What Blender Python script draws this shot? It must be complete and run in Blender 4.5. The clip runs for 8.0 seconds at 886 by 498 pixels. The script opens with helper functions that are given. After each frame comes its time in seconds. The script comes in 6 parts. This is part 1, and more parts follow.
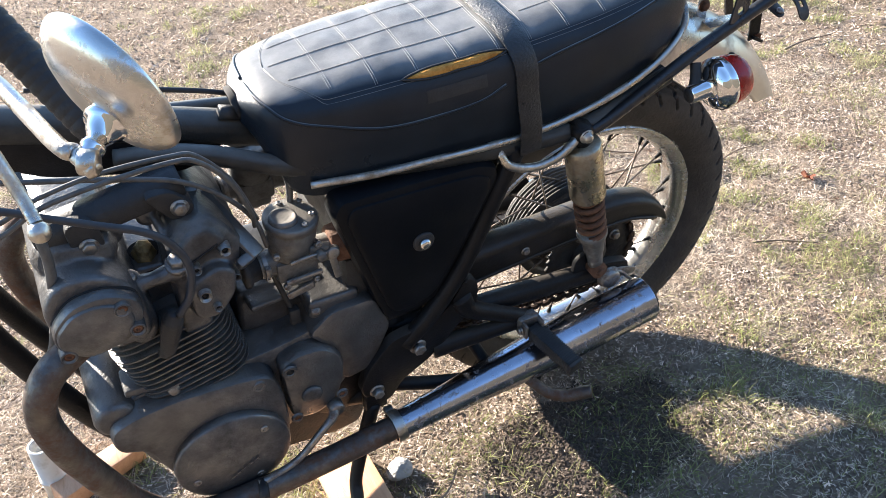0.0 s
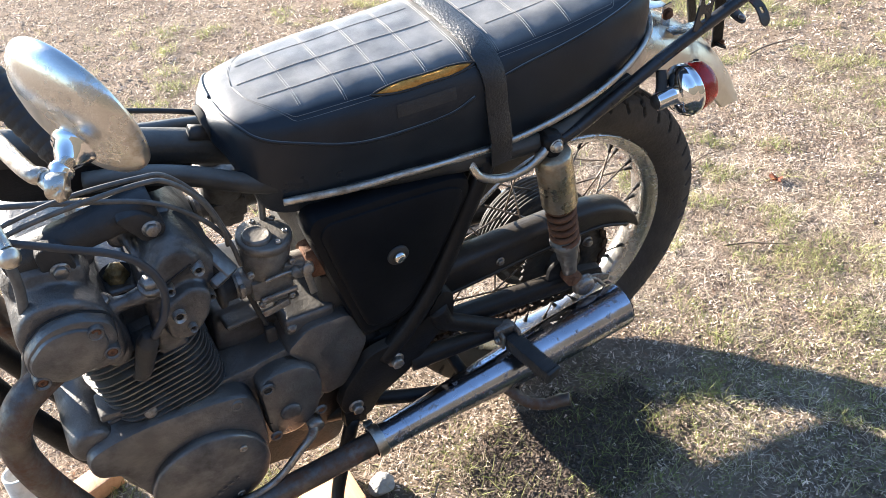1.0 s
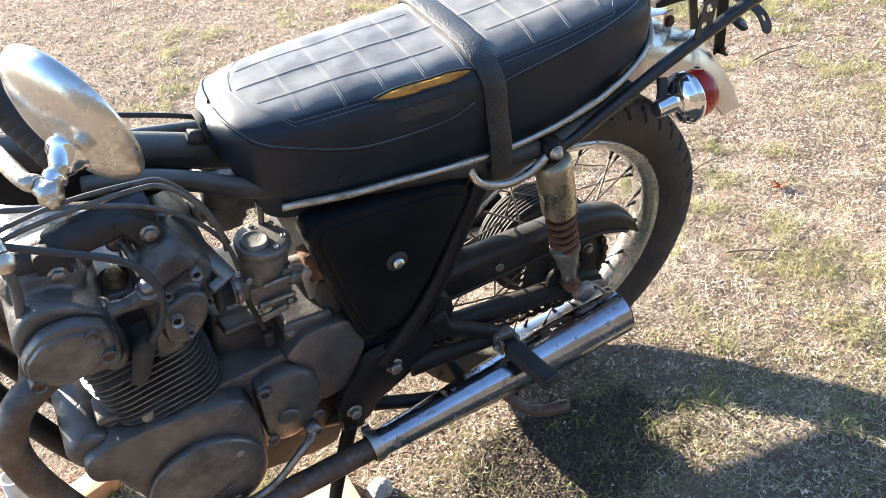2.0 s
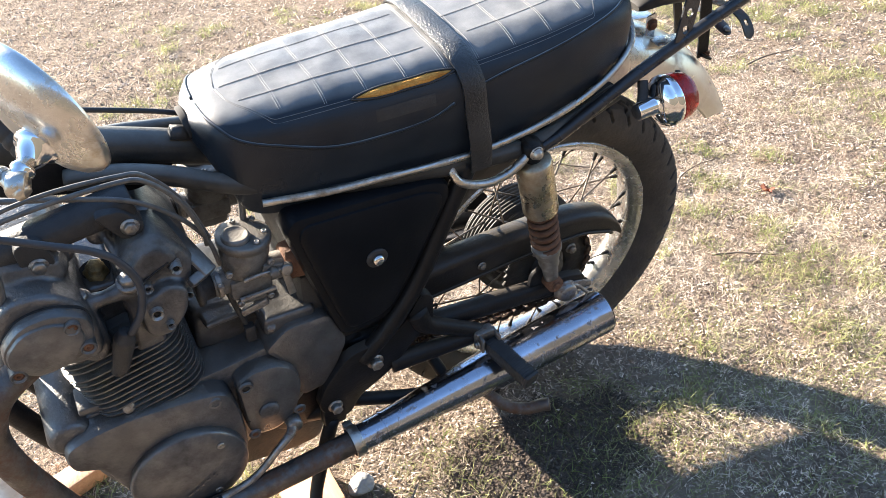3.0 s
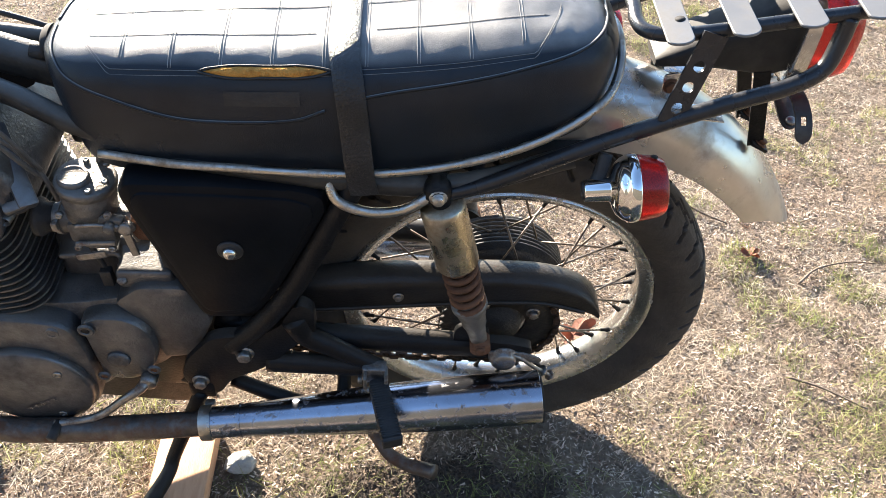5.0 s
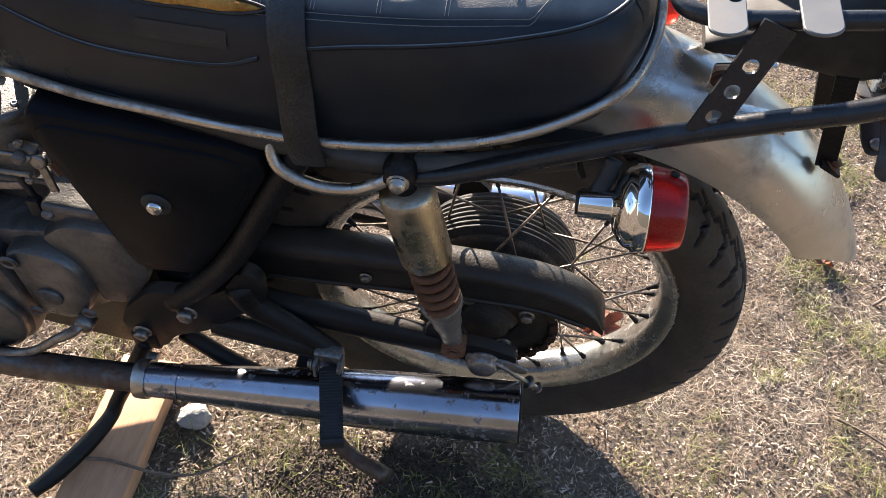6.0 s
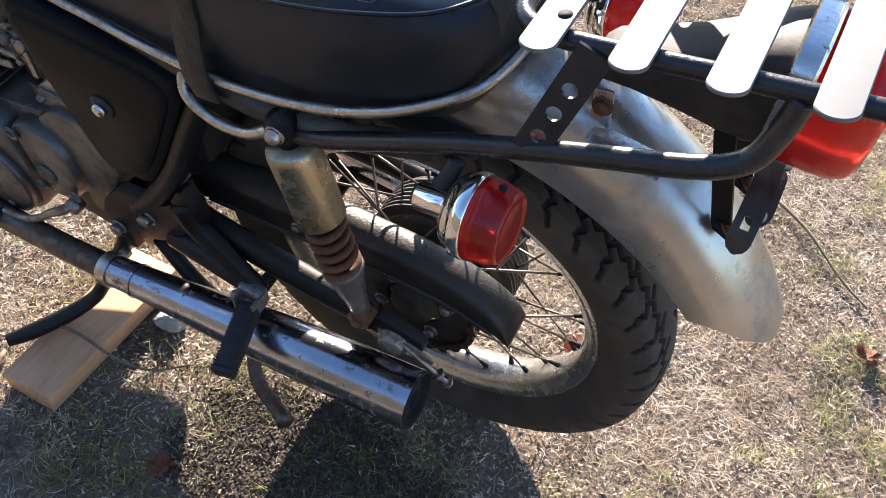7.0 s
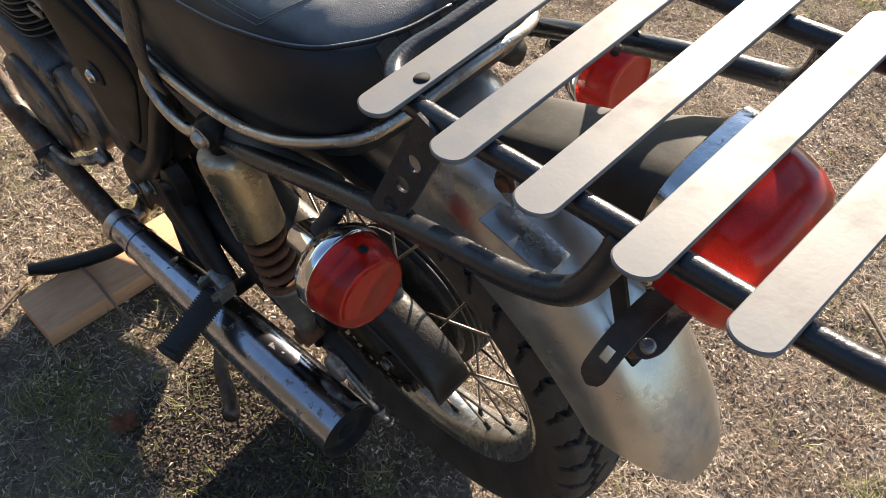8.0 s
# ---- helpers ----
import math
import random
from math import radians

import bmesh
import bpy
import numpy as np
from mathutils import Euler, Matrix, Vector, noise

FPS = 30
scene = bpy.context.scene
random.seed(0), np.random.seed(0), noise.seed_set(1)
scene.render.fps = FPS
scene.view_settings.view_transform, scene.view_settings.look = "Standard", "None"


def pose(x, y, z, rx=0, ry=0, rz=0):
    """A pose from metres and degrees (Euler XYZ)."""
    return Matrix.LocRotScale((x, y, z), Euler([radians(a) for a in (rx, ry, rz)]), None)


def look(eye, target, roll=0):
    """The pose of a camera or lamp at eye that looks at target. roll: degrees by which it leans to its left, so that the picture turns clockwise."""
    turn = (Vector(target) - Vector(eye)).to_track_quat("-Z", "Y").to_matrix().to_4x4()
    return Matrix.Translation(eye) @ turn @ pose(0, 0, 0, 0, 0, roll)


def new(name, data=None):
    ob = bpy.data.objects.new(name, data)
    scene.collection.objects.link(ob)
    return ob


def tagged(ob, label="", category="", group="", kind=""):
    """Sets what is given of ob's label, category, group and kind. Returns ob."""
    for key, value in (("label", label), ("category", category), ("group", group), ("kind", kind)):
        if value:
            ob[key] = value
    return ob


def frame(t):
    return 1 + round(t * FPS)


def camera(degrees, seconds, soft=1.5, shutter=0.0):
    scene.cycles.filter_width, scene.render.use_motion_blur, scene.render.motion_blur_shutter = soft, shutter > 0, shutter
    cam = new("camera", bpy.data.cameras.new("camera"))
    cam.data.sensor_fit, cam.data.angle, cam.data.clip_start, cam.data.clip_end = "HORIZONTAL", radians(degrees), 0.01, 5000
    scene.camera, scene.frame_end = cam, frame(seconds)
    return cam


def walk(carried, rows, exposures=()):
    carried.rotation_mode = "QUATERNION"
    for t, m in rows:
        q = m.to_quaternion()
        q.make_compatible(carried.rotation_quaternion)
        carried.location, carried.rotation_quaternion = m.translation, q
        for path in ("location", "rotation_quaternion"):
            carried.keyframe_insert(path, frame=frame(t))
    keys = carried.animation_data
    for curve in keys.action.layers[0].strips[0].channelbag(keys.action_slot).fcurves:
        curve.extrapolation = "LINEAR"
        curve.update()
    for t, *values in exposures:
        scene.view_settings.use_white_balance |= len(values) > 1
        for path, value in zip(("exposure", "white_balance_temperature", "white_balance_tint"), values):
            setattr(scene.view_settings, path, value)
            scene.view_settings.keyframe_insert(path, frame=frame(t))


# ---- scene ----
# ---- camera ----
cam = camera(55.0, 8.0, soft=0.75)
# seconds, place, turn
PATH = [
    (0.0, -0.7441, -1.0997, 1.2384, 53.384, 3.002, -26.875),
    (0.5, -0.7448, -1.1036, 1.2383, 53.753, 3.368, -28.651),
    (1.0, -0.7437, -1.1033, 1.2402, 54.095, 3.508, -29.271),
    (2.5, -0.7295, -1.1023, 1.2454, 54.310, 3.095, -28.551),
    (3.0, -0.7143, -1.1296, 1.2481, 54.291, 2.687, -28.233),
    (3.5, -0.6427, -1.1064, 1.2436, 54.216, 3.206, -25.176),
    (3.8, -0.5500, -1.0540, 1.2230, 53.627, 1.208, -22.262),
    (4.0, -0.4763, -1.0131, 1.2292, 52.663, -0.776, -19.789),
    (4.2, -0.3850, -1.0180, 1.2300, 52.708, 0.159, -16.734),
    (4.5, -0.2670, -1.0358, 1.2360, 51.742, -0.444, -10.054),
    (4.7, -0.2121, -1.0597, 1.2466, 51.110, -0.647, -5.793),
    (5.8, -0.0398, -0.8422, 1.1736, 44.658, -4.787, 5.959),
    (6.0, -0.0187, -0.8124, 1.1753, 43.318, -4.334, 8.521),
    (6.5, 0.1137, -0.7596, 1.1808, 42.997, -3.911, 19.492),
    (7.0, 0.2861, -0.7164, 1.1960, 40.781, -4.962, 28.390),
    (7.5, 0.3703, -0.6245, 1.1966, 39.974, -2.493, 35.610),
    (8.0, 0.4296, -0.5029, 1.2049, 38.737, -4.520, 45.456),
]
EXPOSURES = [(0.0, 2.57, 5950, 10), (2.5, 2.80, 6150, 10), (4.7, 2.74, 6250, 9), (5.8, 2.12, 6300, 13), (7.0, 2.28, 6100, 14), (7.5, 2.28, 6200, 13), (8.0, 1.82, 6700, 11)]
walk(cam, [(t, pose(x, y, z, rx, ry, rz)) for t, x, y, z, rx, ry, rz in PATH], EXPOSURES)

# ---- light ----
SUN_TO = Vector((0.424, -0.833, -0.355)).normalized()      # the way the sunlight travels
SUN_UP = math.asin(-SUN_TO.z)
world = bpy.data.worlds.new("sky")
scene.world = world
world.use_nodes = True
wn = world.node_tree.nodes
sky = wn.new("ShaderNodeTexSky")
sky.sky_type, sky.sun_disc = "NISHITA", False
sky.sun_elevation, sky.sun_rotation = SUN_UP, math.atan2(-SUN_TO.x, -SUN_TO.y)
sky.air_density, sky.dust_density, sky.ozone_density = 1.0, 0.2, 2.0
world.node_tree.links.new(sky.outputs[0], wn["Background"].inputs[0])
wn["Background"].inputs[1].default_value = 0.072
sun = new("sun", bpy.data.lights.new("sun", "SUN"))
sun.data.energy, sun.data.angle, sun.data.color = 5.0, radians(0.55), (1.0, 0.86, 0.69)
sun.matrix_basis = look((0, 0, 6), Vector((0, 0, 6)) + SUN_TO)


# ---- materials ----
def ramp(nt, source, low, high, a, b):
    """A colour ramp from a at low to b at high."""
    node = nt.nodes.new("ShaderNodeValToRGB")
    e = node.color_ramp.elements
    e[0].position, e[1].position = low, high
    e[0].color, e[1].color = (*a, 1), (*b, 1)
    nt.links.new(source, node.inputs[0])
    return node.outputs[0]


def surface(name, base, other, scale=60.0, rough=(0.4, 0.6), metal=0.0, bump=0.0, grain=400.0,
            stain=None, stain_scale=14.0, stain_from=0.55, stain_to=0.7, stain_rough=0.85, island=0.0, coat=0.0, stretch=(1, 1, 1), spec=0.5, dust_sheen=None, up_from=0.45, through_light=0.0):
    """A procedural material: two colours by fine noise, stains by coarse noise, relief and uneven gloss."""
    m = bpy.data.materials.new(name)
    m.use_nodes = True
    nt = m.node_tree
    link, bsdf = nt.links.new, nt.nodes["Principled BSDF"]
    co = nt.nodes.new("ShaderNodeTexCoord")
    mp = nt.nodes.new("ShaderNodeMapping")
    mp.inputs["Scale"].default_value = stretch
    link(co.outputs["Object"], mp.inputs[0])

    def noise_of(size, detail=4.0, rough_=0.6):
        n = nt.nodes.new("ShaderNodeTexNoise")
        n.inputs["Scale"].default_value, n.inputs["Detail"].default_value, n.inputs["Roughness"].default_value = size, detail, rough_
        link(mp.outputs[0], n.inputs["Vector"])
        return n.outputs["Fac"]

    fine = noise_of(scale)
    colour = ramp(nt, fine, 0.32, 0.68, base, other)
    glo = nt.nodes.new("ShaderNodeMapRange")
    glo.inputs[3].default_value, glo.inputs[4].default_value = rough
    glo.inputs[1].default_value, glo.inputs[2].default_value = 0.3, 0.7
    link(noise_of(scale * 0.35), glo.inputs[0])
    gloss, metalness = glo.outputs[0], None
    if stain:
        mask = ramp(nt, noise_of(stain_scale, 7.0, 0.68), stain_from, stain_to, (0, 0, 0), (1, 1, 1))
        mix = nt.nodes.new("ShaderNodeMix")
        mix.data_type = "RGBA"
        link(mask, mix.inputs[0])
        link(colour, mix.inputs[6])
        mix.inputs[7].default_value = (*stain, 1)
        colour = mix.outputs[2]
        mr = nt.nodes.new("ShaderNodeMix")
        link(mask, mr.inputs[0])
        link(gloss, mr.inputs[2])
        mr.inputs[3].default_value = stain_rough
        gloss = mr.outputs[0]
        if metal:
            mm = nt.nodes.new("ShaderNodeMix")
            link(mask, mm.inputs[0])
            mm.inputs[2].default_value, mm.inputs[3].default_value = metal, metal * 0.15
            metalness = mm.outputs[0]
    if dust_sheen:
        # paler on what faces up: settled dust, with top sheen put into its colour
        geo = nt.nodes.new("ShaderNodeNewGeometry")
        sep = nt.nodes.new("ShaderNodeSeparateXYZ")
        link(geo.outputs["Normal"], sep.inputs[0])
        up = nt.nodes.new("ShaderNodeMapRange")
        up.inputs[1].default_value, up.inputs[2].default_value = up_from, 0.97
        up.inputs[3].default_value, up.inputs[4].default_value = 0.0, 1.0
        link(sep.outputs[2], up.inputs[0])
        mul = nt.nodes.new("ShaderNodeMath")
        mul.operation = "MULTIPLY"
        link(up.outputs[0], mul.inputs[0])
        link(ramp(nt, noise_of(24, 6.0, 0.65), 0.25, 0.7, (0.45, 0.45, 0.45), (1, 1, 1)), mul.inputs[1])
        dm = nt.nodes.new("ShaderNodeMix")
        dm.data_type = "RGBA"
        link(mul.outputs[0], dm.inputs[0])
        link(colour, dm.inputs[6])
        dm.inputs[7].default_value = (*dust_sheen, 1)
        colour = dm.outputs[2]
    if island:
        geo = nt.nodes.new("ShaderNodeNewGeometry")
        hsv = nt.nodes.new("ShaderNodeHueSaturation")
        val = nt.nodes.new("ShaderNodeMapRange")
        val.inputs[3].default_value, val.inputs[4].default_value = 1 - island, 1 + island
        link(geo.outputs["Random Per Island"], val.inputs[0])
        link(val.outputs[0], hsv.inputs["Value"])
        link(colour, hsv.inputs["Color"])
        colour = hsv.outputs[0]
    link(colour, bsdf.inputs["Base Color"])
    link(gloss, bsdf.inputs["Roughness"])
    bsdf.inputs["Metallic"].default_value = metal
    if metalness:
        link(metalness, bsdf.inputs["Metallic"])
    bsdf.inputs["Specular IOR Level"].default_value = spec
    bsdf.inputs["Coat Weight"].default_value = coat
    bsdf.inputs["Coat Roughness"].default_value = 0.15
    if bump:
        bp = nt.nodes.new("ShaderNodeBump")
        bp.inputs["Strength"].default_value, bp.inputs["Distance"].default_value = 1.0, bump
        link(noise_of(grain, 6.0), bp.inputs["Height"])
        link(bp.outputs[0], bsdf.inputs["Normal"])
    if through_light:
        # thin dry blades let light through
        thin = nt.nodes.new("ShaderNodeBsdfTranslucent")
        link(colour, thin.inputs["Color"])
        both = nt.nodes.new("ShaderNodeMixShader")
        both.inputs[0].default_value = through_light
        link(bsdf.outputs[0], both.inputs[1])
        link(thin.outputs[0], both.inputs[2])
        link(both.outputs[0], nt.nodes["Material Output"].inputs["Surface"])
    return m


# pale top mixes dust with sunlit sheen; bluish base holds reflected sky
VINYL = surface("worn black vinyl", (0.008, 0.012, 0.018), (0.014, 0.019, 0.026), 22, (0.27, 0.40), 0, 0.0004, 900, (0.022, 0.023, 0.025), 7, 0.5, 0.72, 0.5, dust_sheen=(0.25, 0.246, 0.232), up_from=0.74, spec=0.33)
CORD = surface("dusty dark seam cord", (0.10, 0.10, 0.097), (0.17, 0.168, 0.16), 200, (0.5, 0.7))
STRAP = surface("grained black strap leather", (0.011, 0.012, 0.014), (0.018, 0.019, 0.021), 60, (0.26, 0.40), 0, 0.0022, 260, (0.024, 0.023, 0.022), 12, 0.55, 0.75, 0.5, dust_sheen=(0.075, 0.074, 0.070), up_from=0.75)
THREAD = surface("pale grey thread", (0.20, 0.197, 0.185), (0.30, 0.295, 0.28), 300, (0.6, 0.8))
FOAM = surface("yellow seat foam", (0.50, 0.22, 0.045), (0.62, 0.32, 0.085), 160, (0.95, 1.0), 0, 0.003, 300, (0.30, 0.12, 0.025), 30, 0.52, 0.72, spec=0.1)
CHROME = surface("pitted chrome", (0.72, 0.71, 0.69), (0.60, 0.59, 0.57), 90, (0.06, 0.16), 1.0, 0.0004, 200, (0.16, 0.10, 0.06), 60, 0.60, 0.68)
CHROME_DIRTY = surface("dull brown-stained chrome", (0.46, 0.43, 0.38), (0.58, 0.55, 0.50), 50, (0.22, 0.4), 1.0, 0.0006, 300, (0.20, 0.145, 0.09), 22, 0.50, 0.68)
CHROME_CLEAN = surface("clean chrome", (0.80, 0.80, 0.80), (0.74, 0.74, 0.74), 40, (0.03, 0.07), 1.0)
CAN = surface("gold-stained chrome", (0.42, 0.37, 0.27), (0.55, 0.50, 0.40), 22, (0.2, 0.36), 1.0, 0.0006, 300, (0.20, 0.125, 0.06), 16, 0.48, 0.70)
MUFFLER = surface("chrome muffler", (0.50, 0.525, 0.60), (0.36, 0.37, 0.42), 14, (0.13, 0.27), 1.0, 0.0004, 60, (0.17, 0.13, 0.10), 70, 0.58, 0.66, 0.6)
PIPE = surface("rusty exhaust pipe", (0.085, 0.076, 0.070), (0.16, 0.145, 0.132), 40, (0.3, 0.5), 0.85, 0.001, 200, (0.10, 0.05, 0.028), 26, 0.45, 0.62)
MIRROR_BACK = surface("tarnished mirror shell", (0.60, 0.59, 0.56), (0.70, 0.69, 0.66), 18, (0.20, 0.34), 1.0, 0.0001, 300, (0.36, 0.28, 0.16), 34, 0.57, 0.72, 0.5)
PAINT = surface("black frame paint", (0.006, 0.006, 0.007), (0.011, 0.011, 0.012), 30, (0.34, 0.52), 0, 0.0008, 250, (0.026, 0.022, 0.018), 18, 0.58, 0.74, 0.8, spec=0.20, dust_sheen=(0.060, 0.052, 0.043), up_from=0.62)
COVER = surface("scuffed black side cover", (0.004, 0.005, 0.007), (0.008, 0.009, 0.011), 14, (0.30, 0.46), 0, 0.0003, 200, (0.011, 0.0105, 0.010), 9, 0.60, 0.78, 0.6, spec=0.10)
HOUSING = surface("matte black lamp housing", (0.024, 0.023, 0.022), (0.042, 0.040, 0.037), 40, (0.5, 0.7), 0, 0.00015, 200, (0.07, 0.064, 0.055), 26, 0.55, 0.75, 0.85, spec=0.3)
BRACKET = surface("brown-grey bracket steel", (0.045, 0.038, 0.032), (0.085, 0.074, 0.064), 50, (0.35, 0.55), 0.5, 0.0004, 250, (0.05, 0.032, 0.022), 40, 0.52, 0.7, 0.8)
RACK = surface("satin black rack tube", (0.016, 0.017, 0.020), (0.026, 0.027, 0.030), 60, (0.22, 0.34), 0, 0.0004, 300, (0.06, 0.055, 0.05), 30, 0.62, 0.74)
SLAT = surface("bare aluminium slat", (0.170, 0.170, 0.167), (0.215, 0.213, 0.207), 12, (0.40, 0.52), 0.25, 0.00006, 300, (0.165, 0.157, 0.145), 22, 0.48, 0.66, 0.62)
FENDER = surface("dull aluminium mudguard", (0.43, 0.42, 0.395), (0.55, 0.54, 0.515), 14, (0.22, 0.36), 0.92, 0.0002, 160, (0.30, 0.255, 0.195), 15, 0.52, 0.70, 0.5)
ALLOY = surface("oxidised engine alloy", (0.086, 0.088, 0.094), (0.155, 0.157, 0.163), 34, (0.28, 0.46), 0.7, 0.0012, 200, (0.030, 0.026, 0.023), 16, 0.48, 0.68, 0.75, dust_sheen=(0.165, 0.160, 0.150))
ALLOY_LIGHT = surface("brushed engine cover alloy", (0.102, 0.104, 0.111), (0.170, 0.172, 0.178), 26, (0.25, 0.42), 0.75, 0.0008, 220, (0.042, 0.037, 0.033), 12, 0.46, 0.68, 0.7, dust_sheen=(0.165, 0.155, 0.138))
CARB = surface("zinc carburettor body", (0.13, 0.129, 0.126), (0.205, 0.202, 0.196), 40, (0.34, 0.52), 0.6, 0.001, 300, (0.075, 0.063, 0.05), 26, 0.48, 0.68, 0.8, dust_sheen=(0.24, 0.22, 0.19))
BRASS = surface("tarnished brass", (0.17, 0.125, 0.055), (0.26, 0.20, 0.095), 60, (0.4, 0.6), 0.8, 0.001, 300, (0.06, 0.045, 0.028), 40, 0.46, 0.66)
RUST = surface("rusted steel", (0.10, 0.045, 0.024), (0.17, 0.082, 0.043), 70, (0.7, 0.95), 0.2, 0.002, 300)
BOLT = surface("dull bolt steel", (0.24, 0.23, 0.215), (0.34, 0.325, 0.305), 90, (0.3, 0.5), 0.9, 0.0006, 400, (0.14, 0.09, 0.06), 60, 0.50, 0.66)
TYRE = surface("dusty tyre rubber", (0.032, 0.028, 0.025), (0.053, 0.047, 0.041), 26, (0.7, 0.88), 0, 0.0015, 160, (0.085, 0.072, 0.058), 11, 0.46, 0.72, 0.95)
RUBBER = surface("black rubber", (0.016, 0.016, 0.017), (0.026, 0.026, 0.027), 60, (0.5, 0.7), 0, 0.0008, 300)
RIM = surface("weathered rim chrome", (0.50, 0.495, 0.48), (0.66, 0.655, 0.635), 40, (0.17, 0.32), 0.93, 0.0005, 300, (0.28, 0.25, 0.20), 45, 0.57, 0.70, 0.5)
HUB = surface("greasy black hub", (0.018, 0.017, 0.016), (0.032, 0.030, 0.028), 40, (0.5, 0.75), 0.2, 0.002, 200, (0.07, 0.055, 0.042), 22, 0.55, 0.72)
CHAIN = surface("oily rusty chain", (0.05, 0.035, 0.027), (0.11, 0.07, 0.05), 200, (0.4, 0.6), 0.6, 0.001, 400)
GUARD = surface("dusty black chain guard", (0.013, 0.012, 0.012), (0.023, 0.021, 0.020), 30, (0.28, 0.44), 0, 0.0008, 250, (0.035, 0.031, 0.026), 10, 0.52, 0.74, 0.7, spec=0.3, dust_sheen=(0.075, 0.066, 0.055))
HOSE = surface("faded blue-black cable sleeve", (0.022, 0.026, 0.034), (0.034, 0.038, 0.046), 60, (0.4, 0.6))
CABLE = surface("dusty grey control cable", (0.060, 0.058, 0.055), (0.11, 0.105, 0.098), 80, (0.4, 0.6))
SPOKE = surface("dark rusty spoke steel", (0.15, 0.12, 0.095), (0.30, 0.26, 0.22), 60, (0.25, 0.45), 0.85, 0.0005, 300, (0.07, 0.045, 0.03), 30, 0.48, 0.64)
# sooty metal; its black also stands for shade inside holes
BLACK = surface("sooty metal and shaded holes", (0.008, 0.008, 0.008), (0.016, 0.014, 0.013), 60, (0.8, 0.95))
LETTER = surface("worn silver print", (0.085, 0.078, 0.068), (0.13, 0.12, 0.105), 220, (0.6, 0.8))
WOOD = surface("fresh pine board", (0.58, 0.31, 0.165), (0.68, 0.39, 0.225), 22, (0.6, 0.8), 0, 0.0008, 90, (0.46, 0.23, 0.10), 30, 0.55, 0.8, 0.8, stretch=(6, 0.7, 6))
STONE = surface("pale grey stone", (0.34, 0.33, 0.31), (0.52, 0.51, 0.48), 45, (0.8, 0.95), 0, 0.006, 90)
PALE = surface("weathered white plastic", (0.62, 0.60, 0.55), (0.74, 0.72, 0.67), 30, (0.4, 0.6), 0, 0.0005, 200, (0.42, 0.36, 0.27), 20, 0.55, 0.75)
TWIG = surface("grey-brown bark", (0.14, 0.10, 0.07), (0.24, 0.185, 0.14), 120, (0.8, 0.95), 0, 0.002, 200)
LEAF = surface("dry russet leaf", (0.24, 0.085, 0.045), (0.34, 0.14, 0.08), 60, (0.6, 0.8), 0, 0.002, 150)
FRAME = surface("dusty black frame tube", (0.016, 0.017, 0.017), (0.030, 0.030, 0.029), 30, (0.3, 0.48), 0, 0.0006, 250, (0.060, 0.055, 0.046), 14, 0.5, 0.72, 0.8, spec=0.4, dust_sheen=(0.15, 0.142, 0.125), up_from=0.35)
DARK_WALL = surface("dark unseen wall", (0.030, 0.028, 0.024), (0.055, 0.050, 0.043), 3, (0.8, 0.95), 0, 0.003, 20, (0.04, 0.042, 0.03), 0.8, 0.5, 0.7, 0.95, stretch=(8, 8, 0.6), spec=0.15)
SOIL = surface("thatchy brown soil", (0.11, 0.080, 0.058), (0.27, 0.212, 0.160), 110, (0.9, 1.0), 0, 0.02, 140, (0.34, 0.275, 0.21), 9, 0.44, 0.74, 1.0, spec=0.15)
STRAW = surface("bleached dead grass", (0.46, 0.37, 0.27), (0.84, 0.76, 0.63), 6.0, (0.75, 0.95), 0, 0, 100, (0.36, 0.27, 0.19), 2.2, 0.47, 0.65, 0.95, island=0.5, spec=0.2, through_light=0.4)
LITTER = surface("broken pale leaf litter", (0.28, 0.20, 0.15), (0.74, 0.63, 0.52), 40.0, (0.75, 0.95), 0, 0, 100, (0.19, 0.115, 0.078), 14.0, 0.50, 0.64, 0.95, island=0.55, spec=0.25, through_light=0.2)
GREEN = surface("young green grass", (0.18, 0.215, 0.06), (0.33, 0.35, 0.13), 5.0, (0.5, 0.7), 0, 0, 100, (0.42, 0.39, 0.20), 6.0, 0.46, 0.66, 0.8, island=0.45, spec=0.3, through_light=0.45)


def lens_red():
    """Red moulded lamp plastic: dyed through, with a glossy skin."""
    m = bpy.data.materials.new("red lamp plastic")
    m.use_nodes = True
    b = m.node_tree.nodes["Principled BSDF"]
    n = m.node_tree.nodes.new("ShaderNodeTexNoise")
    n.inputs["Scale"].default_value = 25
    c = ramp(m.node_tree, n.outputs["Fac"], 0.35, 0.7, (0.55, 0.012, 0.010), (0.70, 0.035, 0.022))
    m.node_tree.links.new(c, b.inputs["Base Color"])
    b.inputs["Roughness"].default_value = 0.22
    b.inputs["Transmission Weight"].default_value = 0.65
    b.inputs["IOR"].default_value = 1.45
    return m


RED = lens_red()


def mirror_glass():
    m = bpy.data.materials.new("mirror glass")
    m.use_nodes = True
    b = m.node_tree.nodes["Principled BSDF"]
    b.inputs["Base Color"].default_value = (0.85, 0.86, 0.87, 1)
    b.inputs["Metallic"].default_value, b.inputs["Roughness"].default_value = 1.0, 0.02
    return m


MIRROR = mirror_glass()


# ---- building helpers ----
def part(name, bm, material, parent=None, label="", sharp=38):
    """Links a bmesh as one mesh object under a thing or a part."""
    for f in bm.faces:
        f.smooth = True
    for e in bm.edges:
        if len(e.link_faces) == 2 and e.calc_face_angle(0) > radians(sharp):
            e.smooth = False
    me = bpy.data.meshes.new(name)
    bm.to_mesh(me)
    bm.free()
    me.materials.append(material)
    ob = new(name, me)
    ob.parent = parent
    return tagged(ob, label)


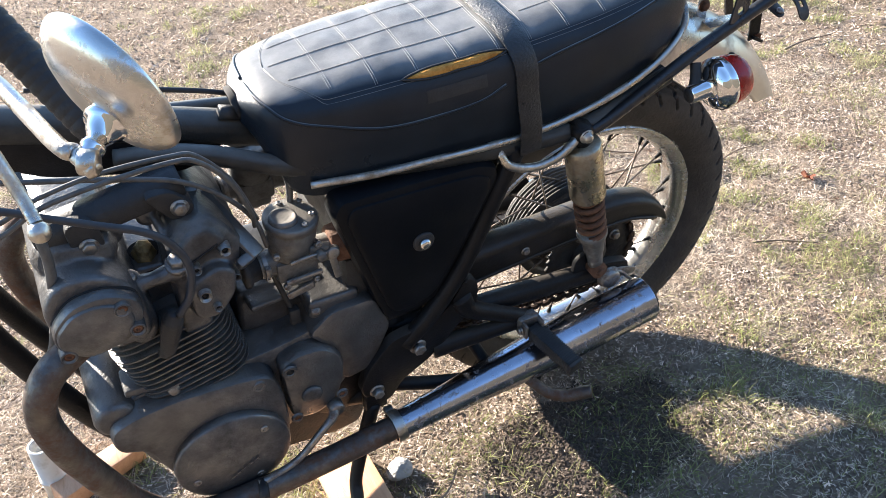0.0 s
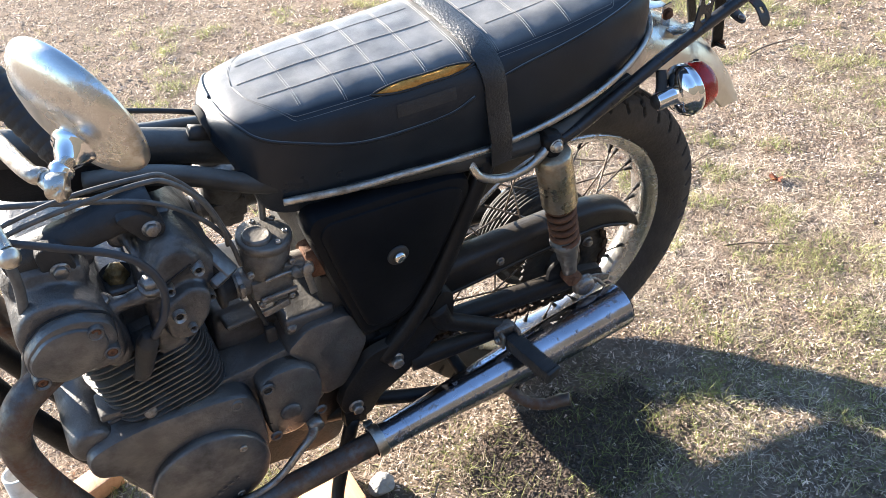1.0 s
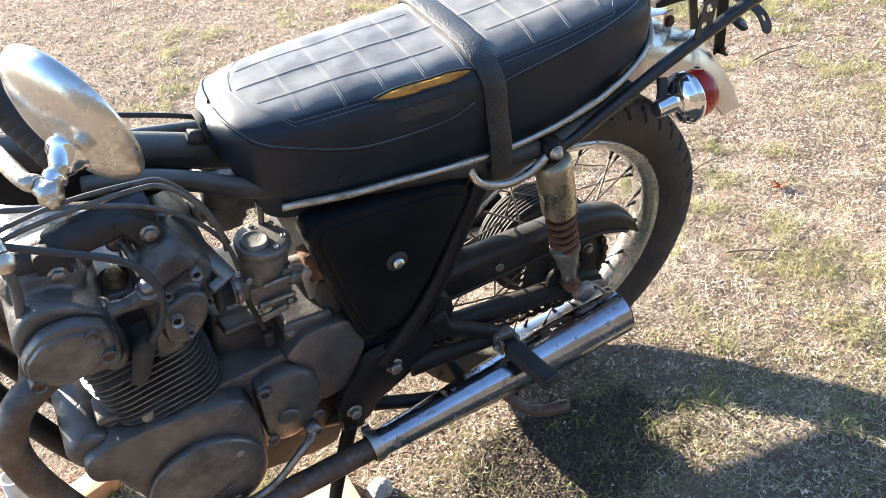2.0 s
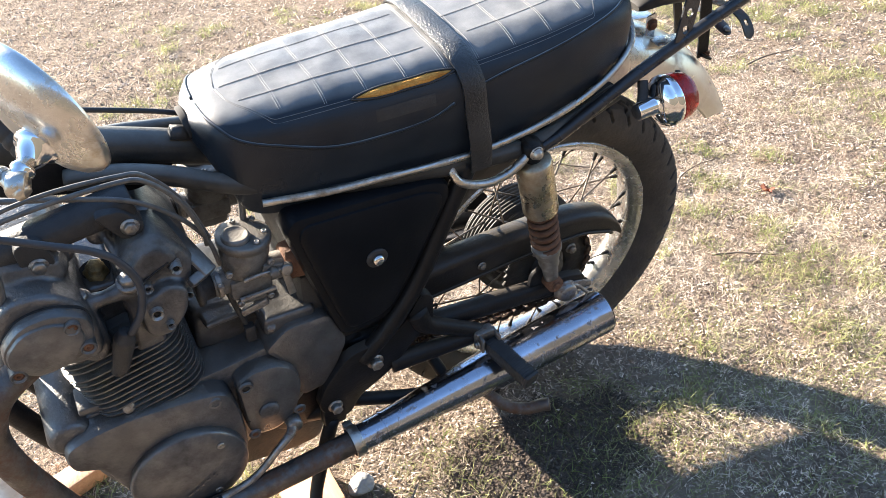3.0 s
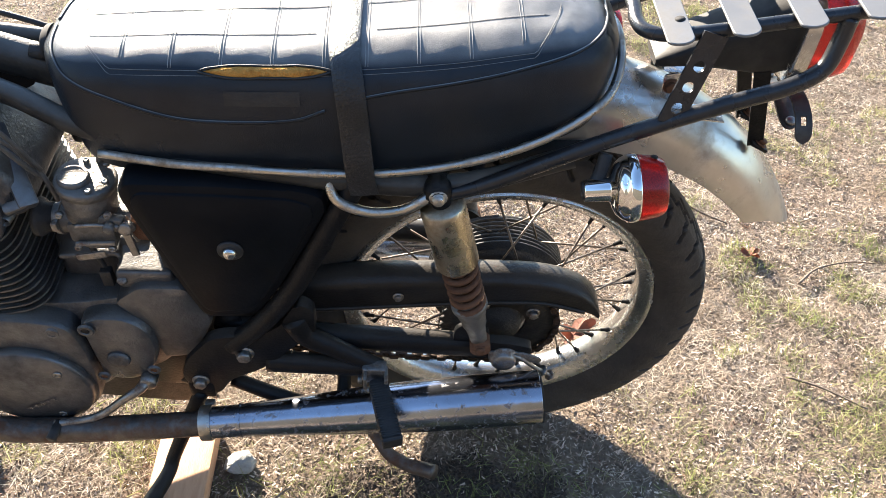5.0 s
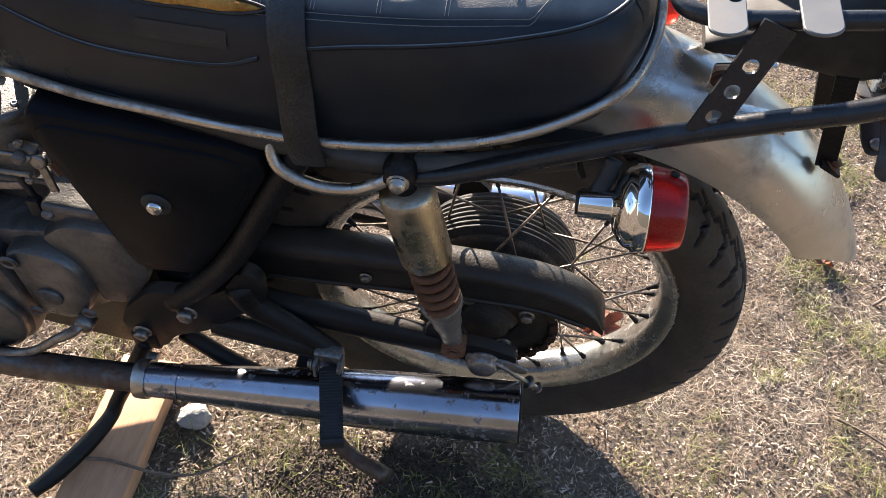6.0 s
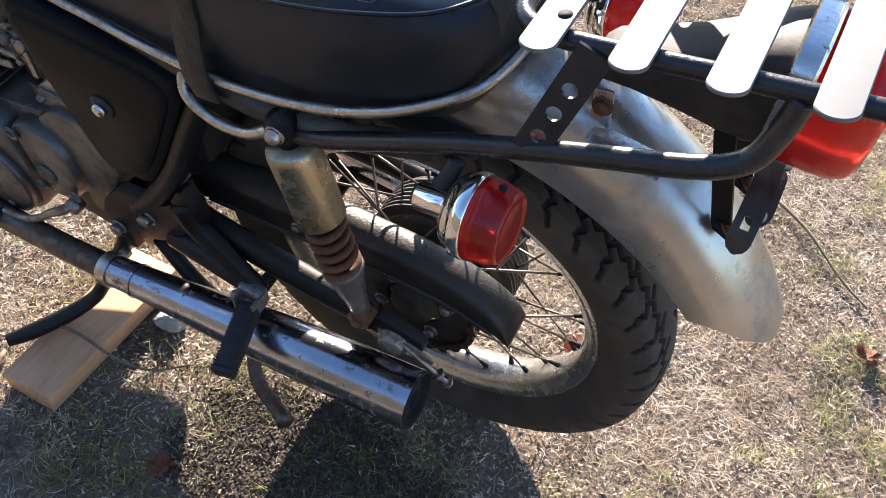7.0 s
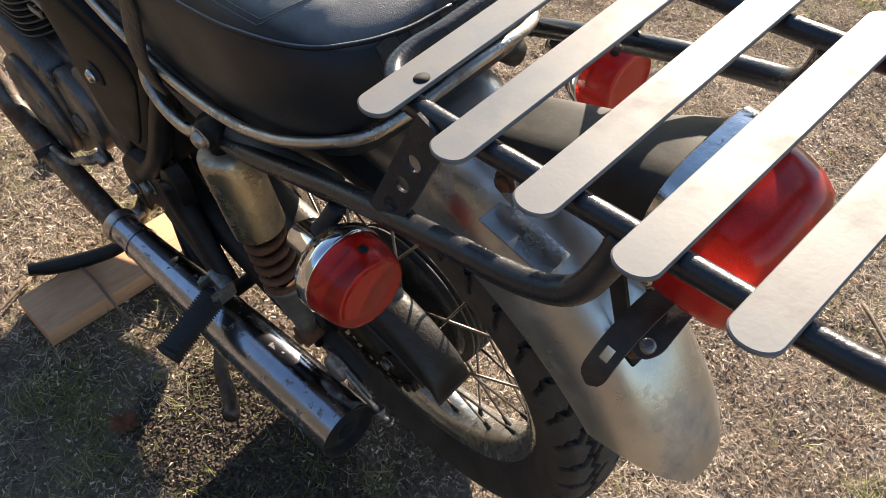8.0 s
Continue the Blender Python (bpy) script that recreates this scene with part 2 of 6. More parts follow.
def mesh():
    return bmesh.new()


def spline(points, steps=8):
    """A smooth line through the points (Catmull-Rom)."""
    p = [Vector([float(k) for k in a]) for a in points]
    p = [p[0] * 2 - p[1]] + p + [p[-1] * 2 - p[-2]]
    out = []
    for i in range(1, len(p) - 2):
        a, b, c, d = p[i - 1:i + 3]
        for s in range(steps):
            t = s / steps
            out.append(0.5 * (2 * b + (c - a) * t + (2 * a - 5 * b + 4 * c - d) * t * t + (3 * b - a - 3 * c + d) * t ** 3))
    return out + [p[-2]]


def tube(bm, points, r, n=12, steps=8, caps=True, closed=False):
    """A round tube along a smooth line; r: one radius, or one for each point."""
    line = spline(points, steps) if steps > 1 else [Vector([float(k) for k in a]) for a in points]
    if isinstance(r, (list, tuple)):
        rad = [r[min(int(i / steps), len(r) - 2)] * (1 - (i / steps - min(int(i / steps), len(r) - 2))) + r[min(int(i / steps), len(r) - 2) + 1] * (i / steps - min(int(i / steps), len(r) - 2)) for i in range(len(line))]
    else:
        rad = [r] * len(line)
    tan = (line[1] - line[0]).normalized()
    side = tan.orthogonal().normalized()
    rings = []
    for i, c in enumerate(line):
        a, b = line[max(i - 1, 0)], line[min(i + 1, len(line) - 1)]
        t2 = (b - a).normalized() if (b - a).length > 1e-9 else tan
        side = (tan.rotation_difference(t2) @ side)
        side = (side - t2 * side.dot(t2)).normalized()
        tan, up = t2, t2.cross(side)
        rings.append([bm.verts.new(c + rad[i] * (side * math.cos(k * math.tau / n) + up * math.sin(k * math.tau / n))) for k in range(n)])
    for a, b in zip(rings, rings[1:]):
        for k in range(n):
            bm.faces.new((a[k], a[(k + 1) % n], b[(k + 1) % n], b[k]))
    if caps:
        bm.faces.new(rings[0][::-1])
        bm.faces.new(rings[-1])
    return bm


def lathe(bm, profile, origin, axis, n=32, cap=True):
    """Turns a profile of (along, radius) about an axis."""
    o, ax = Vector(origin), Vector(axis).normalized()
    s = ax.orthogonal().normalized()
    u = ax.cross(s)
    rings = [[bm.verts.new(o + ax * float(a) + float(r) * (s * math.cos(k * math.tau / n) + u * math.sin(k * math.tau / n))) for k in range(n)] for a, r in profile]
    for p, q in zip(rings, rings[1:]):
        for k in range(n):
            bm.faces.new((p[k], p[(k + 1) % n], q[(k + 1) % n], q[k]))
    if cap:
        bm.faces.new(rings[0][::-1])
        bm.faces.new(rings[-1])
    return bm


def ring(bm, profile, origin, axis, n=64):
    """Turns a closed profile of (along, radius) about an axis."""
    o, ax = Vector(origin), Vector(axis).normalized()
    s = ax.orthogonal().normalized()
    u = ax.cross(s)
    rings = [[bm.verts.new(o + ax * float(a) + float(r) * (s * math.cos(k * math.tau / n) + u * math.sin(k * math.tau / n))) for a, r in profile] for k in range(n)]
    m = len(profile)
    for k in range(n):
        p, q = rings[k], rings[(k + 1) % n]
        for j in range(m):
            bm.faces.new((p[j], q[j], q[(j + 1) % m], p[(j + 1) % m]))
    bmesh.ops.recalc_face_normals(bm, faces=bm.faces)
    return bm


def rounded(outline, radius, steps=4):
    """A closed outline with its corners rounded."""
    out, n = [], len(outline)
    for i in range(n):
        p, a, b = (Vector(outline[k % n]) for k in (i, i - 1, i + 1))
        d1, d2 = a - p, b - p
        r = min(radius, 0.45 * d1.length, 0.45 * d2.length)
        s, e = p + d1.normalized() * r, p + d2.normalized() * r
        for k in range(steps + 1):
            t = k / steps
            out.append(s * (1 - t) ** 2 + p * 2 * t * (1 - t) + e * t * t)
    return out


def plate(bm, outline, y0, y1, bevel=0.003, corner=0.01, place=None, steps=4):
    """A flat piece in the bike's side plane: outline of (x, z), from y0 (outside) to y1, its rim rounded off. place: a matrix to put it elsewhere."""
    pts = rounded(outline, corner, steps)
    c = sum(pts, Vector((0, 0))) / len(pts)
    sgn = 1 if y1 > y0 else -1

    def inset(d):
        n, out = len(pts), []
        for i in range(n):
            t = (pts[(i + 1) % n] - pts[i - 1])
            t = t.normalized() if t.length > 1e-9 else Vector((1, 0))
            nn = Vector((-t.y, t.x))
            if (pts[i] - c).dot(nn) > 0:
                nn = -nn
            out.append(pts[i] + nn * d)
        return out

    layers = [(inset(bevel), y0), (inset(bevel * 0.3), y0 + sgn * bevel * 0.35), (pts, y0 + sgn * bevel), (pts, y1)]
    vs = [[bm.verts.new((p.x, y, p.y)) for p in ring_] for ring_, y in layers]
    if place:
        for r_ in vs:
            for v in r_:
                v.co = place @ v.co
    n = len(pts)
    for a, b in zip(vs, vs[1:]):
        for k in range(n):
            bm.faces.new((a[k], a[(k + 1) % n], b[(k + 1) % n], b[k]))
    bm.faces.new(vs[0])
    bm.faces.new(vs[-1])
    bmesh.ops.recalc_face_normals(bm, faces=bm.faces)
    return bm


def block(bm, centre, size, bevel=0.004, turn=None):
    """A box with rounded edges; turn: degrees about x, y, z."""
    made = bmesh.ops.create_cube(bm, size=1)["verts"]
    m = pose(*centre, *(turn or (0, 0, 0))) @ Matrix.Diagonal((*size, 1))
    bmesh.ops.transform(bm, matrix=m, verts=made)
    es = list({e for v in made for e in v.link_edges})
    bmesh.ops.bevel(bm, geom=es, offset=bevel, segments=2, affect="EDGES", profile=0.5)
    return bm


def hexbolt(bm, at, axis, r=0.008, h=0.006, washer=True):
    o, ax = Vector(at), Vector(axis).normalized()
    if washer:
        lathe(bm, [(0, r * 1.35), (0.0015, r * 1.35)], o, ax, 16)
    lathe(bm, [(0.0015, r), (h, r), (h + 0.001, r * 0.85)], o, ax, 6)
    return bm


def slot_screw(bm, at, axis, r=0.006, h=0.004):
    o, ax = Vector(at), Vector(axis).normalized()
    lathe(bm, [(0, r), (h * 0.7, r), (h, r * 0.75), (h, r * 0.4), (h * 0.4, r * 0.35)], o, ax, 14)
    return bm


def lerp_table(x, xs, ys):
    """Smooth reading of a short table."""
    if x <= xs[0]:
        return ys[0]
    if x >= xs[-1]:
        return ys[-1]
    i = max(k for k in range(len(xs) - 1) if xs[k] <= x)
    t = (x - xs[i]) / (xs[i + 1] - xs[i])

    def slope(k):
        if k in (0, len(xs) - 1):
            j = min(k, len(xs) - 2)
            return (ys[j + 1] - ys[j]) / (xs[j + 1] - xs[j])
        return (ys[k + 1] - ys[k - 1]) / (xs[k + 1] - xs[k - 1])

    h = xs[i + 1] - xs[i]
    return (2 * t ** 3 - 3 * t * t + 1) * ys[i] + (t ** 3 - 2 * t * t + t) * h * slope(i) + (-2 * t ** 3 + 3 * t * t) * ys[i + 1] + (t ** 3 - t * t) * h * slope(i + 1)


def bar(bm, p0, p1, w, h, up, bevel=0.002):
    """A bevelled bar from p0 to p1, w wide and h high, its height along up."""
    p0, p1 = Vector(p0), Vector(p1)
    ex = (p1 - p0).normalized()
    ey = Vector(up).cross(ex).normalized()
    ez = ex.cross(ey)
    m = Matrix((ex, ey, ez)).transposed().to_4x4()
    m.translation = (p0 + p1) / 2
    made = bmesh.ops.create_cube(bm, size=1)["verts"]
    bmesh.ops.transform(bm, matrix=m @ Matrix.Diagonal(((p1 - p0).length, w, h, 1)), verts=made)
    bmesh.ops.bevel(bm, geom=list({e for v in made for e in v.link_edges}), offset=bevel, segments=2, affect="EDGES", profile=0.5)
    return bm


# ---- the ground ----
def lift(x, y):
    """Height of the uneven lawn."""
    near = max(0.0, 1.0 - math.hypot(x, y) / 9.0)
    h = 0.016 * noise.noise((x * 1.7, y * 1.7, 0.3)) + 0.008 * noise.noise((x * 6.1, y * 6.1, 4.0)) + 0.004 * noise.noise((x * 19, y * 19, 9.0))
    flat = min(1.0, max(0.0, (math.hypot(x + 0.2, y + 0.1) - 0.25) / 0.6))
    return near * h * (0.35 + 0.65 * flat) - 0.004


def ground_sheet():
    n = 300
    u = np.linspace(-1, 1, n)
    s = np.sign(u) * (2.9 * np.abs(u) + 400 * np.abs(u) ** 12)
    bm = mesh()
    vs = [[bm.verts.new((x + 0.3, y + 0.6, lift(x + 0.3, y + 0.6))) for x in s] for y in s]
    for a, b in zip(vs, vs[1:]):
        for k in range(n - 1):
            bm.faces.new((a[k], a[k + 1], b[k + 1], b[k]))
    return tagged(part("ground", bm, SOIL, None, sharp=180), "brown winter lawn soil under bleached dead grass", "ground", kind="structure")


ground = ground_sheet()


def end_wall():
    """An added, unseen dark wall that dims sky light and reflections on the shaded side."""
    bm = mesh()
    block(bm, (0, -7.0, 2.1), (26.0, 0.12, 4.3), 0.01)
    return tagged(part("dimming_wall", bm, DARK_WALL), "tall dark wall added out of view to dim the shaded side", "fence", kind="structure")


end_wall()

# ---- the motorcycle; x to its tail, y to its right side, z up, standing on the side stand ----
bike = tagged(new("motorcycle"), "old black motorcycle with torn seat leaning on its side stand", "motorcycle")
bike.matrix_basis = pose(0, 0, 0.0043, 7.36, 0, 0)
AXLE = Vector((0, 0, 0.315))


# rear wheel
def rear_wheel():
    bm = mesh()
    prof = [(-0.075, 0.03), (-0.06, 0.034), (-0.045, 0.06), (-0.038, 0.062), (-0.034, 0.05), (-0.01, 0.048), (-0.004, 0.085), (0.002, 0.096)]
    for k in range(7):
        y = 0.004 + k * 0.008
        prof += [(y, 0.094), (y + 0.001, 0.108), (y + 0.004, 0.108), (y + 0.0055, 0.094)]
    prof += [(0.06, 0.10), (0.066, 0.103), (0.072, 0.09), (0.078, 0.04), (0.095, 0.03), (0.11, 0.012)]
    lathe(bm, prof, AXLE, (0, 1, 0), 56)
    hub = part("rear_wheel", bm, HUB, bike, "spoked rear wheel with a greasy finned drum hub")

    # tyre: smooth side walls, zigzag tread
    prof = [(-0.026, 0.236), (-0.031, 0.243), (-0.041, 0.254), (-0.048, 0.270), (-0.0505, 0.285)]
    prof += [(-0.0505 + 0.0035 * ((r - 0.287) / 0.021) ** 2, r) for r in np.linspace(0.287, 0.308, 15)]
    crown = [(-0.046, 0.3095)] + [(y, 0.3095 + 0.0145 * math.cos(y / 0.046 * 1.35)) for y in np.linspace(-0.043, 0.043, 69)] + [(0.046, 0.3095)]
    full = prof + crown + [(-a, r) for a, r in prof[::-1]]
    n, m = 1760, len(full)
    pitch = math.tau * 0.318 / 44
    # one jagged groove from the shoulder inwards, and the zigzag ring that joins them
    jag = [(-0.010, 0.061), (-0.003, 0.054), (0.000, 0.049), (0.010, 0.041), (0.004, 0.036), (0.019, 0.027), (0.012, 0.022), (0.026, 0.010)]
    rings_ = [(-0.004, 0.026), (0.010, 0.020), (0.020, 0.028), (0.033, 0.020), (0.0414, 0.026)]

    def groove(k, y, r):
        """Depth of the tread at one of the forty stations of a pitch."""
        out = abs(y) if r > 0.309 else 0.046 + 0.3095 - r
        along = (k / 40 + (0.5 if y < 0 else 0.0)) % 1 * pitch
        near = 1.0
        for line in (jag, rings_):
            for (a0, b0), (a1, b1) in zip(line, line[1:]):
                for wrap in (-pitch, 0.0, pitch):
                    dx, dy = a1 - a0, b1 - b0
                    f = min(1.0, max(0.0, ((along - a0 - wrap) * dx + (out - b0) * dy) / (dx * dx + dy * dy)))
                    near = min(near, math.hypot(along - a0 - wrap - f * dx, out - b0 - f * dy))
        return (0.0090 if r > 0.309 else 0.0045) * min(1.0, max(0.0, (0.0033 - near) / 0.0010))

    deep = [[groove(k, y, r) if r > 0.288 else 0.0 for y, r in full] for k in range(40)]
    bm = mesh()
    grid = []
    for k in range(n):
        a = k * math.tau / n
        row = []
        for (y, r), cut in zip(full, deep[k % 40]):
            if r > 0.309:
                r -= cut
            else:
                y, r = y - math.copysign(cut, y), r - 0.4 * cut
            row.append(bm.verts.new((r * math.cos(a), y, 0.315 + r * math.sin(a))))
        grid.append(row)
    for k in range(n):
        p, q = grid[k], grid[(k + 1) % n]
        for j in range(m - 1):
            bm.faces.new((p[j], q[j], q[j + 1], p[j + 1]))
    ty = part("tyre", bm, TYRE, hub, "dusty black tyre with zigzag tread", 28)
    # darker rubber on the groove faces puts their shade into the colour
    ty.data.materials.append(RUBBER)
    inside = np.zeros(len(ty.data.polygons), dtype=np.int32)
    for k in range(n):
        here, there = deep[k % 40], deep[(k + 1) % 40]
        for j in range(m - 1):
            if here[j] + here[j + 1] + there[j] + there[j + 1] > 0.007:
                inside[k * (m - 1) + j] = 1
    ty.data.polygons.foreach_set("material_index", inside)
    bm = mesh()
    w = [(-0.031, 0.2435), (-0.034, 0.2405), (-0.033, 0.2365), (-0.029, 0.231), (-0.0245, 0.2265), (-0.022, 0.2215), (-0.012, 0.2165), (0, 0.2145)]
    outer = [(0, 0.2185), (-0.012, 0.2205), (-0.02, 0.2255), (-0.025, 0.2345), (-0.028, 0.2435)]
    ring(bm, w + [(-a, r) for a, r in w[-2::-1]] + [(-a, r) for a, r in outer[::-1][:-1]] + outer, AXLE, (0, 1, 0), 120)
    part("rim", bm, RIM, hub, "weathered chrome rim")
    # spokes, laced in crossing pairs
    for k in range(36):
        side = -1 if k % 2 else 1
        a0 = (k + 0.5) * math.tau / 36
        lean_ = (1 if (k // 2) % 2 else -1) * radians(52)
        r_in = 0.058 if side < 0 else 0.098
        y_in = -0.042 if side < 0 else 0.03
        a1 = a0 + lean_ * (1 if side < 0 else 0.62)
        p = Vector((r_in * math.cos(a1), y_in, 0.315 + r_in * math.sin(a1)))
        q = Vector((0.2185 * math.cos(a0), side * 0.006, 0.315 + 0.2185 * math.sin(a0)))
        bm = mesh()
        d = (q - p).normalized()
        tube(bm, [p, q - d * 0.014], 0.0017, 8, 1)
        part("spoke", bm, SPOKE, hub)
        bm = mesh()
        tube(bm, [q - d * 0.017, q - d * 0.010, q - d * 0.006, q], [0.0028, 0.0030, 0.0042, 0.0044], 8, 1)
        part("spoke_nipple", bm, BLACK, hub)
    # sprocket and its carrier
    bm = mesh()
    teeth = 36
    pts = []
    for k in range(teeth * 2):
        r = 0.092 if k % 2 else 0.085
        pts.append((r * math.cos(k * math.pi / teeth), r * math.sin(k * math.pi / teeth)))
    outer_a = [bm.verts.new((x, -0.066, 0.315 + z)) for x, z in pts]
    outer_b = [bm.verts.new((x, -0.060, 0.315 + z)) for x, z in pts]
    inner_a = [bm.verts.new((0.040 * math.cos(k * math.pi / teeth), -0.066, 0.315 + 0.040 * math.sin(k * math.pi / teeth))) for k in range(teeth * 2)]
    inner_b = [bm.verts.new((v.co.x, -0.060, v.co.z)) for v in inner_a]
    for k in range(teeth * 2):
        j = (k + 1) % (teeth * 2)
        for a, b in ((outer_a, inner_a), (inner_a, inner_b), (inner_b, outer_b), (outer_b, outer_a)):
            bm.faces.new((a[k], a[j], b[j], b[k]))
    sp = part("sprocket", bm, HUB, hub, "oily dark sprocket")
    for k in range(4):
        a = k * math.pi / 2 + 0.5
        bm = mesh()
        hexbolt(bm, (0.056 * math.cos(a), -0.066, 0.315 + 0.056 * math.sin(a)), (0, -1, 0), 0.008, 0.008)
        part("sprocket_bolt", bm, BOLT, hub)
    return hub


rear_wheel()


def chain():
    """The drive chain: upper and lower run and the turn round the sprockets, link by link."""
    path = []
    r1, c1, r2, c2 = 0.088, Vector((0, 0.315)), 0.036, Vector((-0.53, 0.345))
    for a in np.linspace(-90, 90, 24):
        path.append(c1 + r1 * Vector((math.cos(radians(a)), math.sin(radians(a)))))
    for t in np.linspace(0.02, 0.98, 50):
        path.append((c1 + Vector((0, r1))).lerp(c2 + Vector((0, r2)), t))
    for a in np.linspace(90, 270, 10):
        path.append(c2 + r2 * Vector((math.cos(radians(a)), math.sin(radians(a)))))
    for t in np.linspace(0.02, 0.98, 50):
        p = (c2 - Vector((0, r2))).lerp(c1 - Vector((0, r1)), t)
        path.append(p - Vector((0, 0.022 * math.sin(math.pi * t))))
    total, pitch = 0.0, 0.0127
    bm = mesh()
    last = path[0]
    k = 0
    for p in path[1:] + [path[0]]:
        seg = p - last
        while total <= seg.length:
            c = last + seg.normalized() * total
            ang = math.degrees(math.atan2(seg.y, seg.x))
            w = 0.0052 if k % 2 else 0.0085
            for s in (-1, 1):
                block(bm, (c.x, -0.063 + s * w, c.y), (0.0150, 0.0016, 0.010), 0.0028, (0, -ang, 0))
            lathe(bm, [(-0.0095, 0.003), (0.0095, 0.003)], (c.x + 0.5 * pitch * math.cos(radians(ang)), -0.063, c.y + 0.5 * pitch * math.sin(radians(ang))), (0, 1, 0), 8)
            total += pitch
            k += 1
        total -= seg.length
        last = p
    part("drive_chain", bm, CHAIN, bike, "oily rust-brown drive chain")


chain()


# swing arm, axle, chain guard
def swingarm():
    bm = mesh()
    for s in (-1, 1):
        tube(bm, [(-0.40, s * 0.085, 0.345), (-0.30, s * 0.105, 0.341), (-0.15, s * 0.112, 0.333), (-0.03, s * 0.112, 0.322)], 0.0185, 16)
        plate(bm, [(-0.05, 0.300), (-0.05, 0.342), (0.01, 0.336), (0.045, 0.325), (0.045, 0.306), (0.01, 0.296)], s * 0.121, s * 0.105, 0.002, 0.01)
        plate(bm, [(-0.075, 0.335), (-0.072, 0.372), (-0.045, 0.385), (-0.022, 0.365), (-0.02, 0.335)], s * 0.120, s * 0.112, 0.0015, 0.012)
    tube(bm, [(-0.40, -0.10, 0.345), (-0.40, 0.10, 0.345)], 0.024, 18, 1)
    arm = part("swingarm", bm, PAINT, bike, "black tubular swingarm")
    bm = mesh()
    lathe(bm, [(-0.002, 0.022), (0.003, 0.022), (0.004, 0.019), (0.011, 0.0185), (0.014, 0.016), (0.0155, 0.010), (0.016, 0.003)], (0.003, -0.121, 0.305), (0, -1, 0), 28)
    part("axle_nut", bm, BOLT, arm, "dull steel axle nut")
    bm = mesh()
    plate(bm, [(-0.02, 0.322), (0.03, 0.318), (0.062, 0.304), (0.060, 0.292), (0.02, 0.296), (-0.02, 0.300)], -0.1245, -0.1215, 0.001, 0.006)
    tube(bm, [(0.005, -0.124, 0.318), (0.028, -0.126, 0.308), (0.052, -0.122, 0.280), (0.084, -0.117, 0.247)], 0.0034, 8)
    hexbolt(bm, (0.066, -0.119, 0.266), (0.7, 0, -0.71), 0.0070, 0.006)
    hexbolt(bm, (0.080, -0.117, 0.251), (0.7, 0, -0.71), 0.0060, 0.005)
    part("chain_adjuster", bm, BOLT, arm, "steel chain adjuster")


swingarm()


def chain_guard():
    bm = mesh()
    stations = [(-0.32, 0.425, 0.365, 0.040), (-0.22, 0.436, 0.374, 0.042), (-0.10, 0.441, 0.384, 0.046), (0.0, 0.441, 0.390, 0.05), (0.06, 0.434, 0.388, 0.05), (0.105, 0.416, 0.376, 0.046), (0.132, 0.392, 0.364, 0.040), (0.144, 0.368, 0.354, 0.026)]
    rows = []
    for i in range(57):
        t = i / 56 * (len(stations) - 1)
        v = [lerp_table(t, list(range(len(stations))), [s[k] for s in stations]) for k in range(4)]
        x, zt, zb, w = v
        row = [(x, -0.086, zb), (x, -0.088, zb + 0.3 * (zt - zb)), (x, -0.088, zb + 0.62 * (zt - zb))]
        for a in np.linspace(0, 180, 13):
            row.append((x, -0.063 - 0.025 * math.cos(radians(a)), zb + 0.70 * (zt - zb) + 0.30 * (zt - zb) * math.sin(radians(a))))
        row.append((x, -0.038, zb + 0.45 * (zt - zb)))
        rows.append([bm.verts.new(p) for p in row])
    for a, b in zip(rows, rows[1:]):
        for k in range(len(a) - 1):
            bm.faces.new((a[k], b[k], b[k + 1], a[k + 1]))
    bm.faces.new(rows[-1])
    bmesh.ops.recalc_face_normals(bm, faces=bm.faces)
    bmesh.ops.solidify(bm, geom=bm.faces[:], thickness=0.0018)
    g = part("chain_guard", bm, GUARD, bike, "dusty black pressed-steel chain guard", 50)
    bm = mesh()
    tube(bm, [(-0.30, -0.0875, 0.369), (-0.1, -0.0875, 0.386), (0.0, -0.0875, 0.391), (0.06, -0.0875, 0.389), (0.12, -0.087, 0.370)], 0.003, 8)
    part("rolled_edge", bm, GUARD, g)
    bm = mesh()
    hexbolt(bm, (-0.155, -0.089, 0.405), (0, -1, 0), 0.006, 0.005)
    part("bolt", bm, BOLT, g)


chain_guard()


